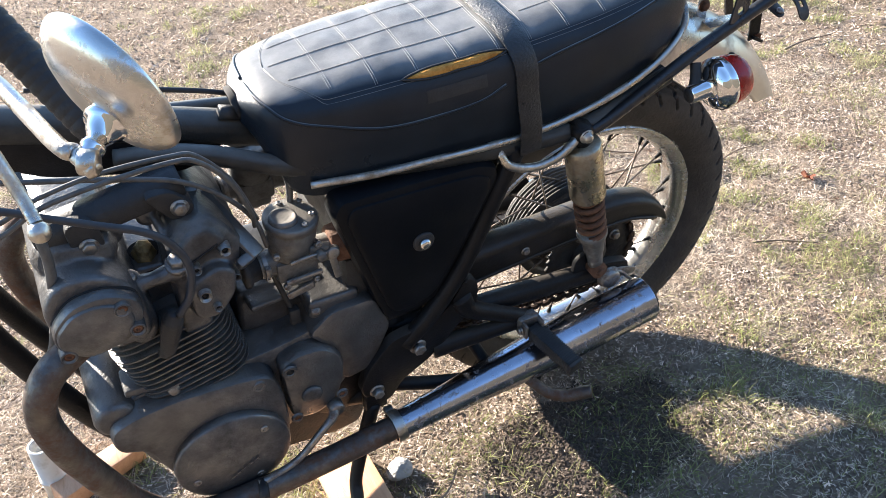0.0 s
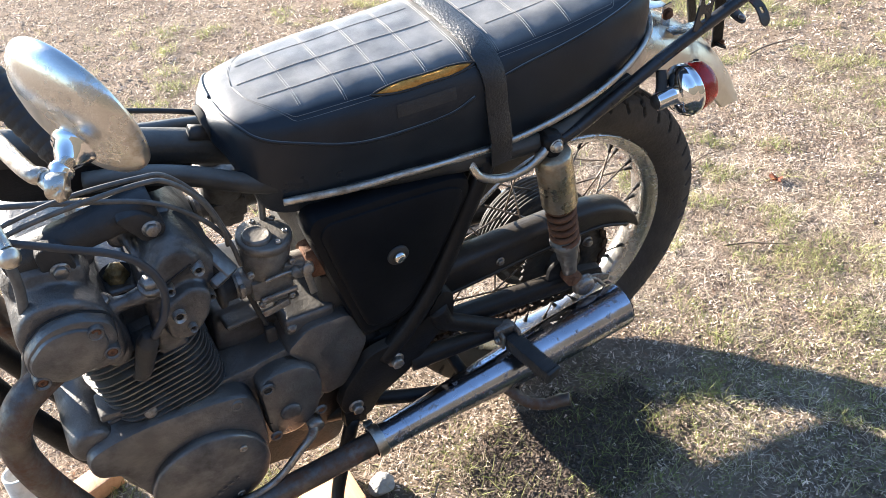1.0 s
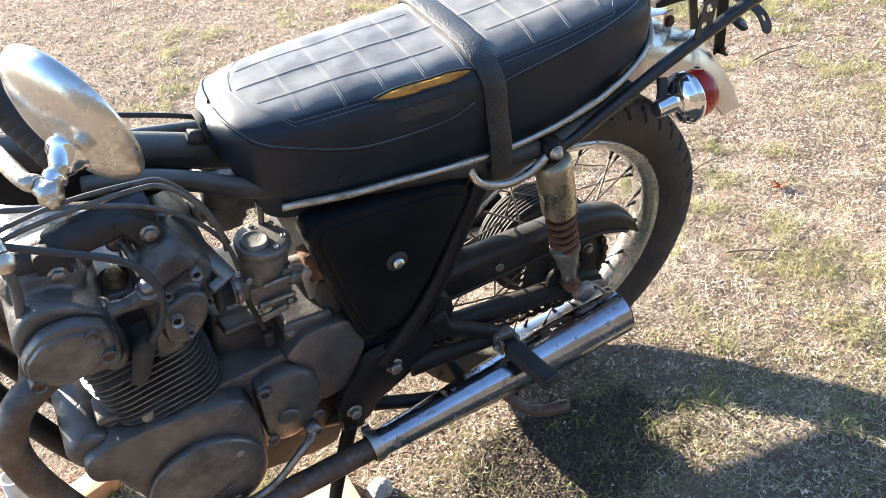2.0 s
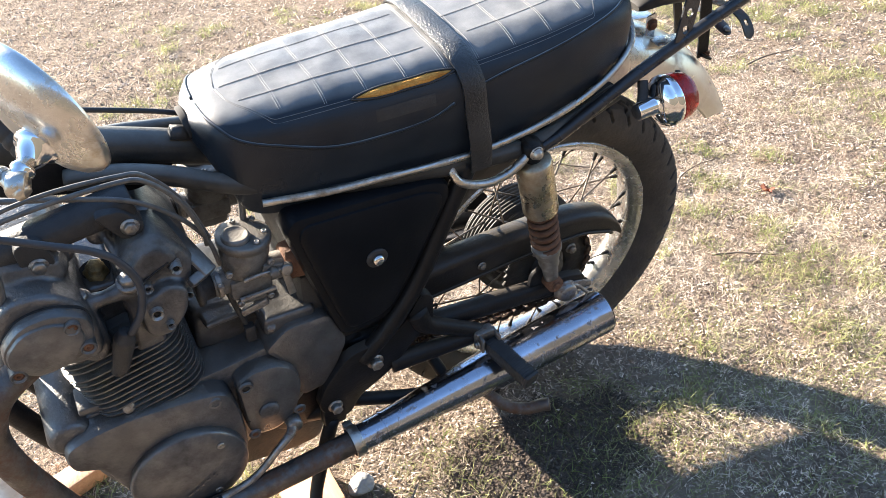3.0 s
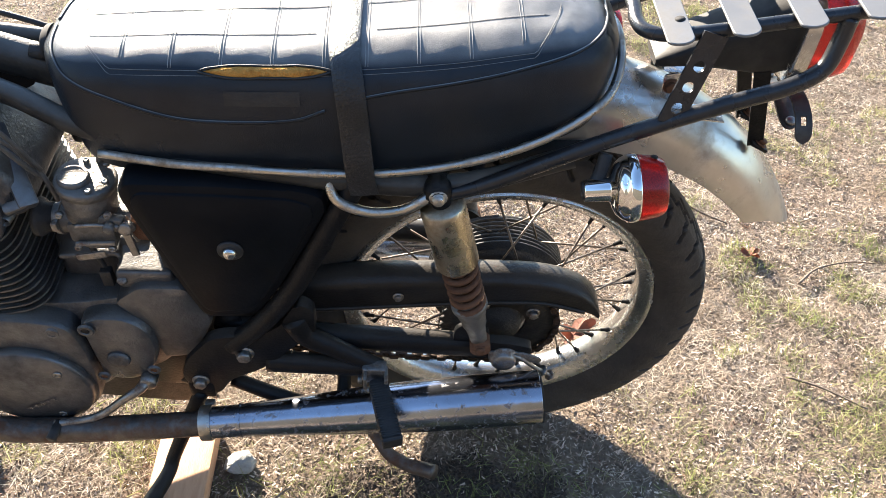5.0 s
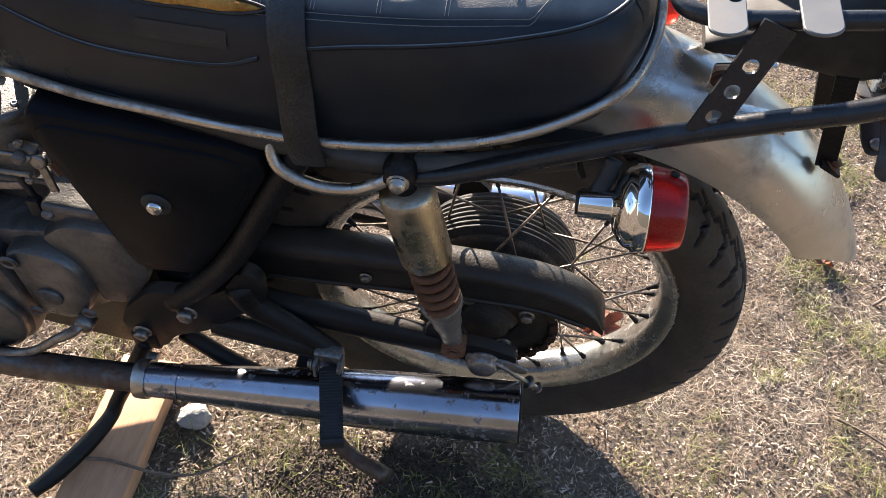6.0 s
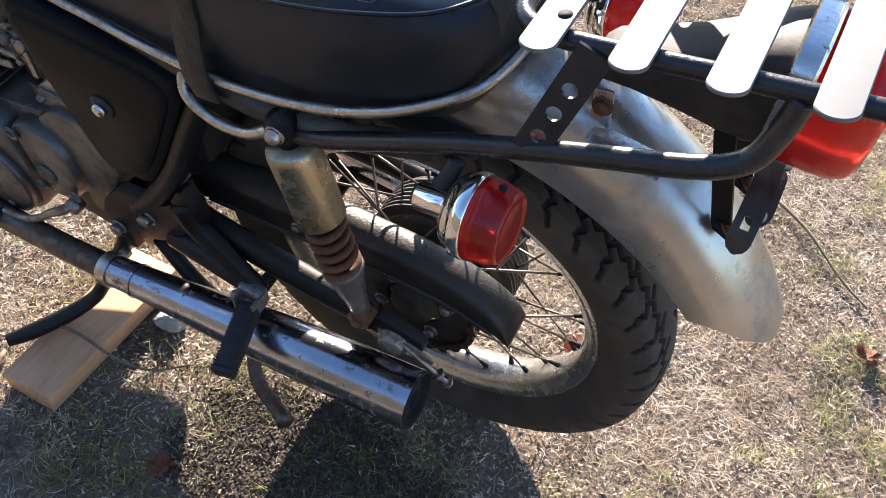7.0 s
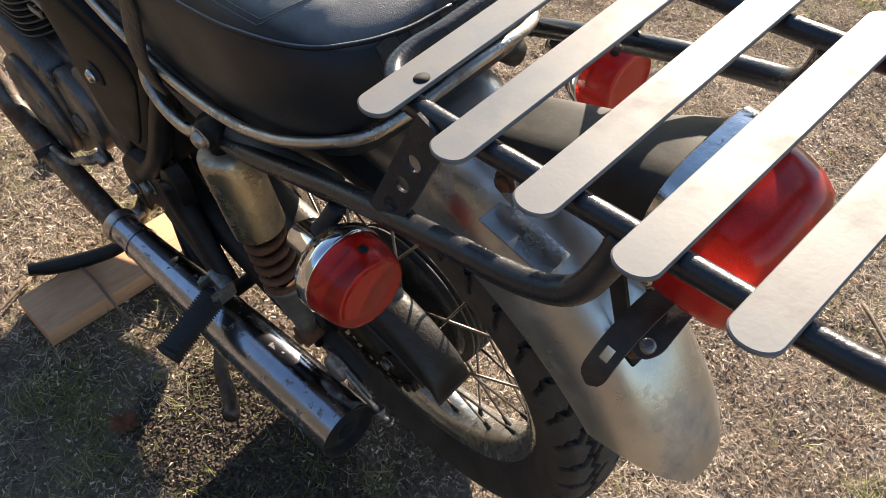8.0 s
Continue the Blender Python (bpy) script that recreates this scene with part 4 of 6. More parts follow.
def spline_pairs(pairs, steps=8):
    return [(p.x, p.y) for p in spline([(a, b, 0) for a, b in pairs], steps)]


def dashes(bm, pts, r):
    """A row of stitches along a line: short threads with gaps between."""
    line = spline(pts, 8)
    run, on, start = 0.0, True, line[0]
    for a, b in zip(line, line[1:]):
        run += (b - a).length
        if run > (0.0034 if on else 0.0012):
            if on and (b - start).length > 1e-4:
                tube(bm, [start, (start + b) / 2 + Vector((0, 0, 0.0003)), b], r, 4, 1)
            on, run, start = not on, 0.0, b


seat()


# ---- mudguard, rack, lamps ----
def guard_edge(a):
    """Radius of the mudguard's lower edge at an angle about the axle."""
    return 0.360 + 0.027 * min(1.0, max(0.0, (82 - a) / 45))


def mudguard():
    bm = mesh()
    rows = []
    for i in range(64):
        t = i / 63
        a = radians(112 - 87 * t)
        r_crown = 0.455 - 0.010 * t
        half = 0.070
        depth = r_crown - guard_edge(112 - 76 * t)
        row = []
        for k in range(25):
            u = -1 + k / 12
            ang = radians(112 - (87 - 11 * abs(u) ** 2.4) * t)
            r = r_crown - depth * (1 - max(0.0, 1 - abs(u) ** 2.3) ** 0.55) if abs(u) < 1 else r_crown - depth
            y = half * (u if abs(u) < 0.9 else math.copysign(0.9 + (abs(u) - 0.9) * 0.6, u))
            row.append(bm.verts.new((r * math.cos(ang), y, 0.315 + r * math.sin(ang))))
        rows.append(row)
    for a_, b_ in zip(rows, rows[1:]):
        for k in range(24):
            bm.faces.new((a_[k], b_[k], b_[k + 1], a_[k + 1]))
    bmesh.ops.recalc_face_normals(bm, faces=bm.faces)
    bmesh.ops.solidify(bm, geom=bm.faces[:], thickness=0.0016)
    g = part("rear_mudguard", bm, FENDER, bike, "dull bare aluminium rear mudguard", 55)
    for s in (-1, 1):
        bm = mesh()
        pts = []
        for i in range(50):
            t = i / 49
            a = radians(112 - 76 * t)
            r = guard_edge(math.degrees(a))
            pts.append((r * math.cos(a), s * 0.0625, 0.315 + r * math.sin(a)))
        tube(bm, pts, 0.0026, 8, 1)
        part("rolled_edge", bm, FENDER, g)


mudguard()


def rack_z(x):
    return 0.864 + (x - 0.132) * 0.183


def rack():
    bm = mesh()
    top = []
    for s in (-1, 1):
        side = [(0.104, s * 0.035), (0.102, s * 0.064), (0.109, s * 0.084), (0.130, s * 0.096), (0.165, s * 0.100), (0.28, s * 0.100), (0.40, s * 0.100), (0.455, s * 0.096), (0.488, s * 0.078), (0.502, s * 0.040)]
        top.append([(x, y, rack_z(x) - 0.0105) for x, y in side])
    loop = top[0] + [(0.505, 0, rack_z(0.505) - 0.0105)] + top[1][::-1] + [(0.104, 0, rack_z(0.104) - 0.0105)]
    tube(bm, loop + [loop[0]], 0.0078, 14, 6, False)
    rk = part("luggage_rack", bm, RACK, bike, "black tubular luggage rack with five bright slats")
    for s in (-1, 1):
        bm = mesh()
        tube(bm, [(-0.125, s * 0.128, 0.640), (-0.06, s * 0.128, 0.660), (0.02, s * 0.128, 0.702), (0.10, s * 0.127, 0.742), (0.20, s * 0.127, 0.786), (0.265, s * 0.125, 0.811), (0.297, s * 0.118, 0.829), (0.308, s * 0.108, 0.855), (0.312, s * 0.101, 0.882)], 0.0095, 14, 8)
        part("lower_rail", bm, RACK, rk)
        bm = mesh()
        # riveted stay with three holes
        p0, p1 = Vector((0.1427, s * 0.1318, 0.764)), Vector((0.174, s * 0.1095, 0.864))
        d = (p1 - p0)
        across = Vector((0.0135, 0, -0.0042))
        holes = (0.18, 0.418, 0.65)
        stay(bm, p0, p1, across, holes, 0.0065, 0.003)
        part("rack_stay", bm, RACK, rk, "black flat stay with three holes")
    for k in range(5):
        x = 0.134 + 0.0656 * k
        slat(rk, x, k)


def stay(bm, p0, p1, across, holes, r, thick):
    """A flat bar with round holes right through it."""
    d = p1 - p0
    n = d.cross(across).normalized()
    L, w = d.length, across.length
    ex, ey = d.normalized(), across.normalized()
    cuts = sorted(holes)
    edges = [0.0]
    for h in cuts:
        edges += [h * L - 1.6 * r, h * L + 1.6 * r]
    edges.append(L)

    def at(a, b, o):
        return bm.verts.new(p0 + ex * a + ey * b + n * o)

    for i in range(len(edges) - 1):
        a, b = edges[i], edges[i + 1]
        if i % 2 == 0:
            q = [(a, -w), (b, -w), (b, w), (a, w)]
            lo, hi = [at(*p, -thick / 2) for p in q], [at(*p, thick / 2) for p in q]
            bm.faces.new(hi), bm.faces.new(lo[::-1])
            bm.faces.new((lo[0], lo[1], hi[1], hi[0])), bm.faces.new((lo[2], lo[3], hi[3], hi[2]))
            if i == 0:
                bm.faces.new((lo[3], lo[0], hi[0], hi[3]))
            if i == len(edges) - 2:
                bm.faces.new((lo[1], lo[2], hi[2], hi[1]))
        else:
            c = (a + b) / 2
            corner = math.atan2(w, (b - a) / 2)
            turns = sorted([k * math.tau / 24 for k in range(24)] + [corner, math.pi - corner, math.pi + corner, math.tau - corner])
            m = len(turns)
            sq, ci = [], []
            for t in turns:
                u, v = math.cos(t), math.sin(t)
                f = min((b - a) / 2 / max(abs(u), 1e-6), w / max(abs(v), 1e-6))
                sq.append((c + u * f, v * f))
                ci.append((c + u * r, v * r))
            L0, L1 = [at(*p, -thick / 2) for p in sq], [at(*p, thick / 2) for p in sq]
            C0, C1 = [at(*p, -thick / 2) for p in ci], [at(*p, thick / 2) for p in ci]
            for k in range(m):
                j = (k + 1) % m
                bm.faces.new((L1[k], L1[j], C1[j], C1[k])), bm.faces.new((L0[j], L0[k], C0[k], C0[j]))
                bm.faces.new((C1[k], C1[j], C0[j], C0[k]))
                if abs(abs(sq[k][1]) - w) < 1e-6 and abs(abs(sq[j][1]) - w) < 1e-6:
                    bm.faces.new((L0[k], L0[j], L1[j], L1[k]))
    bmesh.ops.remove_doubles(bm, verts=bm.verts, dist=0.0002)
    bmesh.ops.recalc_face_normals(bm, faces=bm.faces)


def slat(rk, x, k):
    """A flat bar across the rack with round ends; dark discs mark the first one's holes."""
    bm = mesh()
    half, w, th = 0.131, 0.0142, 0.0014
    out = []
    for s in (1, -1):
        for a in np.linspace(-90, 90, 13):
            out.append((s * w * math.sin(radians(a)), s * (half - w * 0.72 + 0.72 * w * math.cos(radians(a)))))
    m = pose(x, 0, rack_z(x), 0, -10.4, 0)
    lo = [bm.verts.new(m @ Vector((p[0], p[1], -th))) for p in out]
    mid = [bm.verts.new(m @ Vector((p[0], p[1], th * 0.55))) for p in out]
    hi = [bm.verts.new(m @ Vector((p[0] * 0.95, p[1] * 0.9935, th))) for p in out]
    n = len(out)
    for a, b in ((lo, mid), (mid, hi)):
        for i in range(n):
            bm.faces.new((a[i], a[(i + 1) % n], b[(i + 1) % n], b[i]))
    bm.faces.new(lo[::-1])
    bm.faces.new(hi)
    bmesh.ops.recalc_face_normals(bm, faces=bm.faces)
    sl = part("slat", bm, SLAT, rk, "bright aluminium rack slat", 18)
    if k == 0:
        for s in (-1, 1):
            bm = mesh()
            # black disc with the hole's shade as its colour
            lathe(bm, [(-0.0004, 0.0056), (0.0003, 0.0056)], m @ Vector((0.006, s * 0.087, th)), m.to_3x3() @ Vector((0, 0, 1)), 20)
            part("hole_disc", bm, BLACK, sl)


rack()


def turn_signal(s):
    c = Vector((0.060, s * 0.157, 0.683))
    ax = Vector((1, 0, 0.10)).normalized()
    bm = mesh()
    lathe(bm, [(-0.003, 0.010), (-0.001, 0.0130), (0.026, 0.0138), (0.028, 0.0150), (0.030, 0.022), (0.034, 0.030), (0.040, 0.0355), (0.046, 0.0380), (0.0465, 0.0395), (0.056, 0.0400), (0.058, 0.0390)], c, ax, 44)
    sg = part("turn_signal", bm, CHROME_CLEAN, bike, "chrome turn signal with a red lens")
    bm = mesh()
    lathe(bm, [(0.056, 0.0385), (0.060, 0.0388), (0.078, 0.0362), (0.0865, 0.0332), (0.0885, 0.0316), (0.0893, 0.0300), (0.0880, 0.0288), (0.0885, 0.022), (0.0888, 0.008)], c, ax, 44)
    part("lens", bm, RED, sg, "red plastic lens")
    bm = mesh()
    lathe(bm, [(-0.0045, 0.0100), (-0.003, 0.0110), (-0.0025, 0.0110)], c, ax, 20)
    tube(bm, [c + ax * 0.012 + Vector((0, -s * 0.008, 0.004)), c + Vector((0.018, -s * 0.016, 0.018)), c + Vector((0.022, -s * 0.026, 0.034))], 0.008, 12)
    part("stem", bm, RUBBER, sg, "black rubber stem")
    bm = mesh()
    # black disc in place of a shaded drain hole
    lathe(bm, [(0, 0.0042), (0.0012, 0.0040)], c + ax * 0.073 + Vector((0, 0.010 * -s, 0.0366)), Vector((0.1, -0.25 * s, 1)), 12)
    part("drain_disc", bm, BLACK, sg)


turn_signal(-1)
turn_signal(1)


def plate_arm(bm, s):
    """One arm of the number plate bracket: a strip that bends down at its slotted, rounded end."""
    line = spline([(0, 0.012, 0.742), (0, 0.035, 0.746), (0, 0.060, 0.748), (0, 0.083, 0.743), (0, 0.098, 0.732), (0, 0.108, 0.717)], 5)
    n = len(line)
    grid = []
    for i, p in enumerate(line):
        t = i / (n - 1)
        half = 0.0100 * (1 if t < 0.86 else math.sqrt(max(0.02, 1 - ((t - 0.86) / 0.14) ** 2)))
        grid.append([bm.verts.new((0.318 + k * half, s * p.y, p.z)) for k in (-1, -0.36, 0.36, 1)])
    for i in range(n - 1):
        for k in range(3):
            if not (k == 1 and 0.60 < i / (n - 1) < 0.74):
                bm.faces.new((grid[i][k], grid[i + 1][k], grid[i + 1][k + 1], grid[i][k + 1]))
    bmesh.ops.recalc_face_normals(bm, faces=bm.faces)
    bmesh.ops.solidify(bm, geom=bm.faces[:], thickness=0.0026)


def tail_lamp():
    bm = mesh()
    secs = [(0.148, 0.024, 0.762, 0.772), (0.156, 0.030, 0.762, 0.780), (0.190, 0.034, 0.764, 0.797), (0.222, 0.036, 0.761, 0.814), (0.250, 0.039, 0.758, 0.832), (0.272, 0.043, 0.756, 0.848), (0.288, 0.046, 0.758, 0.856), (0.299, 0.048, 0.764, 0.860)]
    rows = []
    for x, hw, z0, z1 in secs:
        row = []
        for k in range(28):
            a = k * math.tau / 28
            c, s = math.cos(a), math.sin(a)
            row.append(bm.verts.new((x, math.copysign(abs(c) ** 0.55, c) * hw, (z0 + z1) / 2 + math.copysign(abs(s) ** 0.55, s) * (z1 - z0) / 2)))
        rows.append(row)
    for a, b in zip(rows, rows[1:]):
        for k in range(28):
            bm.faces.new((a[k], a[(k + 1) % 28], b[(k + 1) % 28], b[k]))
    bm.faces.new(rows[0])
    bm.faces.new(rows[-1])
    bmesh.ops.recalc_face_normals(bm, faces=bm.faces)
    tl = part("tail_lamp", bm, HOUSING, bike, "tail lamp with black housing, chrome bezel and red lens")

    def shell(name, secs2, mat, label, p=0.62):
        b2 = mesh()
        rws = []
        for x, hw, hh, zc in secs2:
            r_ = []
            for k in range(40):
                a = k * math.tau / 40
                c, s = math.cos(a), math.sin(a)
                r_.append(b2.verts.new((x, math.copysign(abs(c) ** p, c) * hw, zc + math.copysign(abs(s) ** p, s) * hh)))
            rws.append(r_)
        for a, b in zip(rws, rws[1:]):
            for k in range(40):
                b2.faces.new((a[k], a[(k + 1) % 40], b[(k + 1) % 40], b[k]))
        b2.faces.new(rws[0])
        b2.faces.new(rws[-1])
        bmesh.ops.recalc_face_normals(b2, faces=b2.faces)
        part(name, b2, mat, tl, label)

    shell("bezel", [(0.296, 0.055, 0.056, 0.812), (0.298, 0.0585, 0.0595, 0.812), (0.314, 0.0590, 0.0600, 0.812), (0.3165, 0.0565, 0.0575, 0.812)], CHROME, "chrome bezel")
    shell("lens", [(0.315, 0.0545, 0.0555, 0.812), (0.340, 0.0540, 0.0550, 0.810), (0.356, 0.0520, 0.0530, 0.808), (0.368, 0.0470, 0.0480, 0.806), (0.374, 0.0380, 0.0390, 0.804), (0.3765, 0.02, 0.022, 0.804)], RED, "large red plastic lens")
    for s in (-1, 1):
        bm = mesh()
        tab = Matrix(((1, 0, 0, 0), (0, -0.3 * s, 0.95 * s, 0), (0, -0.95, -0.3, 0.717), (0, 0, 0, 1)))
        plate_arm(bm, s)
        pb = part("plate_bracket", bm, BRACKET, bike, "dark bent number plate bracket with a slotted end")
        bm = mesh()
        plate(bm, [(0.312, 0.0), (0.314, 0.046), (0.319, 0.060), (0.331, 0.060), (0.338, 0.048), (0.336, 0.0)], 0.0, 0.0025, 0.0006, 0.012, tab)
        part("lower_tab", bm, BRACKET, pb)
        bm = mesh()
        lathe(bm, [(0.0, 0.0065), (0.003, 0.0062), (0.0045, 0.004)], tab @ Vector((0.327, -0.0005, 0.050)), tab.to_3x3() @ Vector((0, -1, 0)), 16)
        part("rivet", bm, BOLT, pb)
    for s in (-1, 1):
        bm = mesh()
        stay(bm, Vector((0.274, s * 0.038, 0.768)), Vector((0.304, s * 0.030, 0.650)), Vector((0.009, s * 0.002, 0.003)), (), 0.004, 0.003)
        block(bm, (0.308, s * 0.030, 0.650), (0.026, 0.018, 0.005), 0.0015, (0, 28, 0))
        ls = part("lamp_strut", bm, PAINT, bike, "dark steel strut from the tail lamp to the mudguard")
        bm = mesh()
        hexbolt(bm, (0.310, s * 0.030, 0.653), (0.5, 0, 0.86), 0.007, 0.006)
        part("bolt", bm, RUST, ls, "rusty bolt")
    for s in (-1, 1):
        bm = mesh()
        plate(bm, [(0.160, 0.757), (0.178, 0.761), (0.181, 0.716), (0.163, 0.711)], s * 0.034, s * 0.0316, 0.0006, 0.004)
        block(bm, (0.204, s * 0.0465, 0.7135), (0.070, 0.030, 0.0024), 0.0008, (0, 6, 0))
        lb = part("lamp_bracket", bm, RIM, bike, "bent bright steel lamp bracket")
        bm = mesh()
        hexbolt(bm, (0.171, s * 0.034, 0.742), (0, s, 0), 0.0075, 0.006)
        part("bolt", bm, RUST, lb, "rusty bolt")


tail_lamp()


# ---- pegs and stands ----
def foot_peg(s):
    bm = mesh()
    block(bm, (-0.188, s * 0.158, 0.318), (0.036, 0.020, 0.032), 0.004)
    for dx in (-0.015, 0.015):
        block(bm, (-0.186 + dx, s * 0.170, 0.318), (0.005, 0.026, 0.028), 0.0015)
    hexbolt(bm, (-0.206, s * 0.172, 0.318), (-1, 0, 0), 0.006, 0.005)
    pg = part("footpeg", bm, BOLT, bike, "passenger footpeg with ribbed black rubber")
    bm = mesh()
    p, q = Vector((-0.184, s * 0.170, 0.312)), Vector((-0.160, s * 0.265, 0.301))
    d = (q - p).normalized()
    bar(bm, p, q, 0.027, 0.023, (0, 0, 1), 0.006)
    bar(bm, q - d * 0.007, q + d * 0.001, 0.030, 0.026, (0, 0, 1), 0.004)
    pr = part("peg_rubber", bm, RUBBER, pg, "ribbed black peg rubber", 30)
    for k in range(24):
        bm = mesh()
        o = p + d * (0.008 + 0.0039 * k)
        bar(bm, o, o + d * 0.0024, 0.0277, 0.0237, (0, 0, 1), 0.0005)
        part("rib", bm, RUBBER, pr)


foot_peg(-1)
foot_peg(1)


def stands():
    bm = mesh()
    tube(bm, [(-0.455, -0.130, 0.225), (-0.487, -0.150, 0.155), (-0.512, -0.172, 0.102), (-0.521, -0.195, 0.084), (-0.538, -0.240, 0.082), (-0.560, -0.290, 0.088), (-0.578, -0.321, 0.092)], [0.012, 0.012, 0.011, 0.0115, 0.0130, 0.0130, 0.010], 14)
    sd = part("side_stand", bm, PAINT, bike, "black side stand propped on a board")
    bm = mesh()
    block(bm, (-0.452, -0.128, 0.235), (0.04, 0.022, 0.04), 0.006)
    part("pivot_lug", bm, PAINT, sd)
    bm = mesh()
    for s in (-1, 1):
        tube(bm, [(-0.41, s * 0.11, 0.225), (-0.32, s * 0.14, 0.215), (-0.22, s * 0.16, 0.200), (-0.16, s * 0.17, 0.175)], 0.012, 12)
    tube(bm, [(-0.24, -0.155, 0.203), (-0.24, 0.155, 0.203)], 0.011, 12, 1)
    cs = part("centre_stand", bm, PAINT, bike, "black centre stand folded up")
    bm = mesh()
    tube(bm, [(-0.205, -0.165, 0.205), (-0.185, -0.195, 0.195), (-0.165, -0.215, 0.178), (-0.135, -0.228, 0.168), (-0.112, -0.238, 0.175), (-0.098, -0.246, 0.180)], [0.009, 0.0095, 0.010, 0.0105, 0.0115, 0.012], 12)
    part("foot_tang", bm, PIPE, cs, "curved foot lever of the stand")


stands()


# ---- engine; its cylinders lean forward ----
def engine():
    bm = mesh()
    plate(bm, [(-0.835, 0.385), (-0.80, 0.420), (-0.66, 0.410), (-0.60, 0.412), (-0.52, 0.428), (-0.462, 0.440), (-0.428, 0.402), (-0.465, 0.330), (-0.50, 0.270), (-0.58, 0.236), (-0.62, 0.199), (-0.76, 0.199), (-0.80, 0.262)], -0.112, 0.112, 0.006, 0.03)
    case = part("crankcase", bm, ALLOY, bike, "grimy oxidised alloy crankcase")

    def onto(name, bm_, mat=ALLOY, label=""):
        return part(name, bm_, mat, case, label)

    bm = mesh()
    plate(bm, [(-0.838, 0.398), (-0.80, 0.412), (-0.745, 0.418), (-0.66, 0.410), (-0.607, 0.398), (-0.597, 0.345), (-0.595, 0.270), (-0.606, 0.215), (-0.640, 0.182), (-0.70, 0.176), (-0.755, 0.205), (-0.785, 0.275), (-0.800, 0.335), (-0.838, 0.350)], -0.146, -0.108, 0.010, 0.03)
    onto("left_cover", bm, ALLOY_LIGHT, "dusty polished left engine cover")
    bm = mesh()
    lathe(bm, [(0, 0.088), (0.013, 0.0875), (0.0165, 0.0855), (0.0175, 0.0815), (0.0185, 0.0800), (0.0212, 0.060), (0.0225, 0.03), (0.0228, 0.004)], (-0.690, -0.143, 0.268), (0, -1, 0), 64)
    onto("alternator_cover", bm, ALLOY_LIGHT, "round alternator cover with worn raised lettering")
    for dx, dz in ((-0.062, -0.02), (0.05, 0.045), (0.03, -0.058)):
        bm = mesh()
        slot_screw(bm, (-0.690 + dx, -0.1625, 0.268 + dz), (0, -1, 0), 0.0062, 0.003)
        onto("cover_screw", bm, BOLT)
    bm = mesh()
    for k in range(5):
        block(bm, (-0.700 + 0.010 * k, -0.1687, 0.232 + 0.006 * k), (0.0065, 0.0006, 0.0055), 0.0002, (0, -30, 0))
    onto("raised_lettering", bm, ALLOY_LIGHT)
    bm = mesh()
    plate(bm, [(-0.596, 0.398), (-0.570, 0.412), (-0.53, 0.410), (-0.503, 0.385), (-0.497, 0.335), (-0.515, 0.285), (-0.545, 0.262), (-0.590, 0.268)], -0.141, -0.108, 0.011, 0.028)
    onto("sprocket_cover", bm, ALLOY_LIGHT, "dusty sprocket cover")
    bm = mesh()
    lathe(bm, [(0, 0.0165), (0.004, 0.0165), (0.007, 0.014), (0.0075, 0.005)], (-0.556, -0.140, 0.322), (0, -1, 0), 24)
    onto("clutch_adjuster_cap", bm, ALLOY, "round adjuster cap")
    for x, z, r in ((-0.631, 0.387, 0.0075), (-0.584, 0.393, 0.0085), (-0.51, 0.30, 0.007), (-0.585, 0.283, 0.007)):
        bm = mesh()
        ring(bm, [(0.0, r * 0.6), (0.0, r * 1.4), (0.003, r * 1.2), (0.003, r * 0.75)], (x, -0.144, z), (0, -1, 0), 20)
        onto("screw_boss", bm, ALLOY)
        bm = mesh()
        lathe(bm, [(0.0, r * 0.8), (0.0018, r * 0.75)], (x, -0.1438, z), (0, -1, 0), 14)
        onto("case_screw", bm, RUST if r < 0.008 else BLACK)
    # rear gearbox cover and crankcase deck under the carburettors
    bm = mesh()
    plate(bm, [(-0.545, 0.428), (-0.505, 0.462), (-0.438, 0.461), (-0.413, 0.392), (-0.450, 0.308), (-0.498, 0.30), (-0.51, 0.38)], -0.127, 0.08, 0.009, 0.014)
    onto("gearbox_cover", bm, ALLOY_LIGHT)
    bm = mesh()
    block(bm, (-0.562, 0.012, 0.450), (0.125, 0.150, 0.080), 0.007, (0, 4, 0))
    block(bm, (-0.495, -0.045, 0.464), (0.078, 0.136, 0.036), 0.006, (3, 2, 0))
    block(bm, (-0.575, -0.050, 0.484), (0.080, 0.076, 0.010), 0.003, (3, 2, 6))
    bmesh.ops.recalc_face_normals(bm, faces=bm.faces)
    cast(onto("crankcase_deck", bm, ALLOY_LIGHT), 0.003, 4)
    bm = mesh()
    tube(bm, [(-0.572, -0.070, 0.545), (-0.563, -0.085, 0.50), (-0.552, -0.090, 0.455)], 0.0042, 10)
    block(bm, (-0.552, -0.094, 0.450), (0.016, 0.014, 0.030), 0.003)
    onto("breather_hose", bm, RUBBER, "short black breather hose")
    bm = mesh()
    lathe(bm, [(0, 0.007), (0.005, 0.007), (0.007, 0.005)], (-0.525, -0.112, 0.462), (0, -0.4, 1), 14)
    onto("deck_bolt", bm, BOLT)
    # sump block added and set low to keep sunlight off the ground beside
    bm = mesh()
    plate(bm, [(-0.745, 0.215), (-0.735, 0.165), (-0.700, 0.150), (-0.520, 0.122), (-0.465, 0.126), (-0.440, 0.215)], -0.088, 0.098, 0.008, 0.02)
    onto("shading_sump", bm, HUB)
    # starter motor bulge at the front
    bm = mesh()
    lathe(bm, [(0, 0.022), (0.004, 0.028), (0.012, 0.031), (0.22, 0.031), (0.235, 0.026)], (-0.822, -0.128, 0.398), (0, 1, 0), 32)
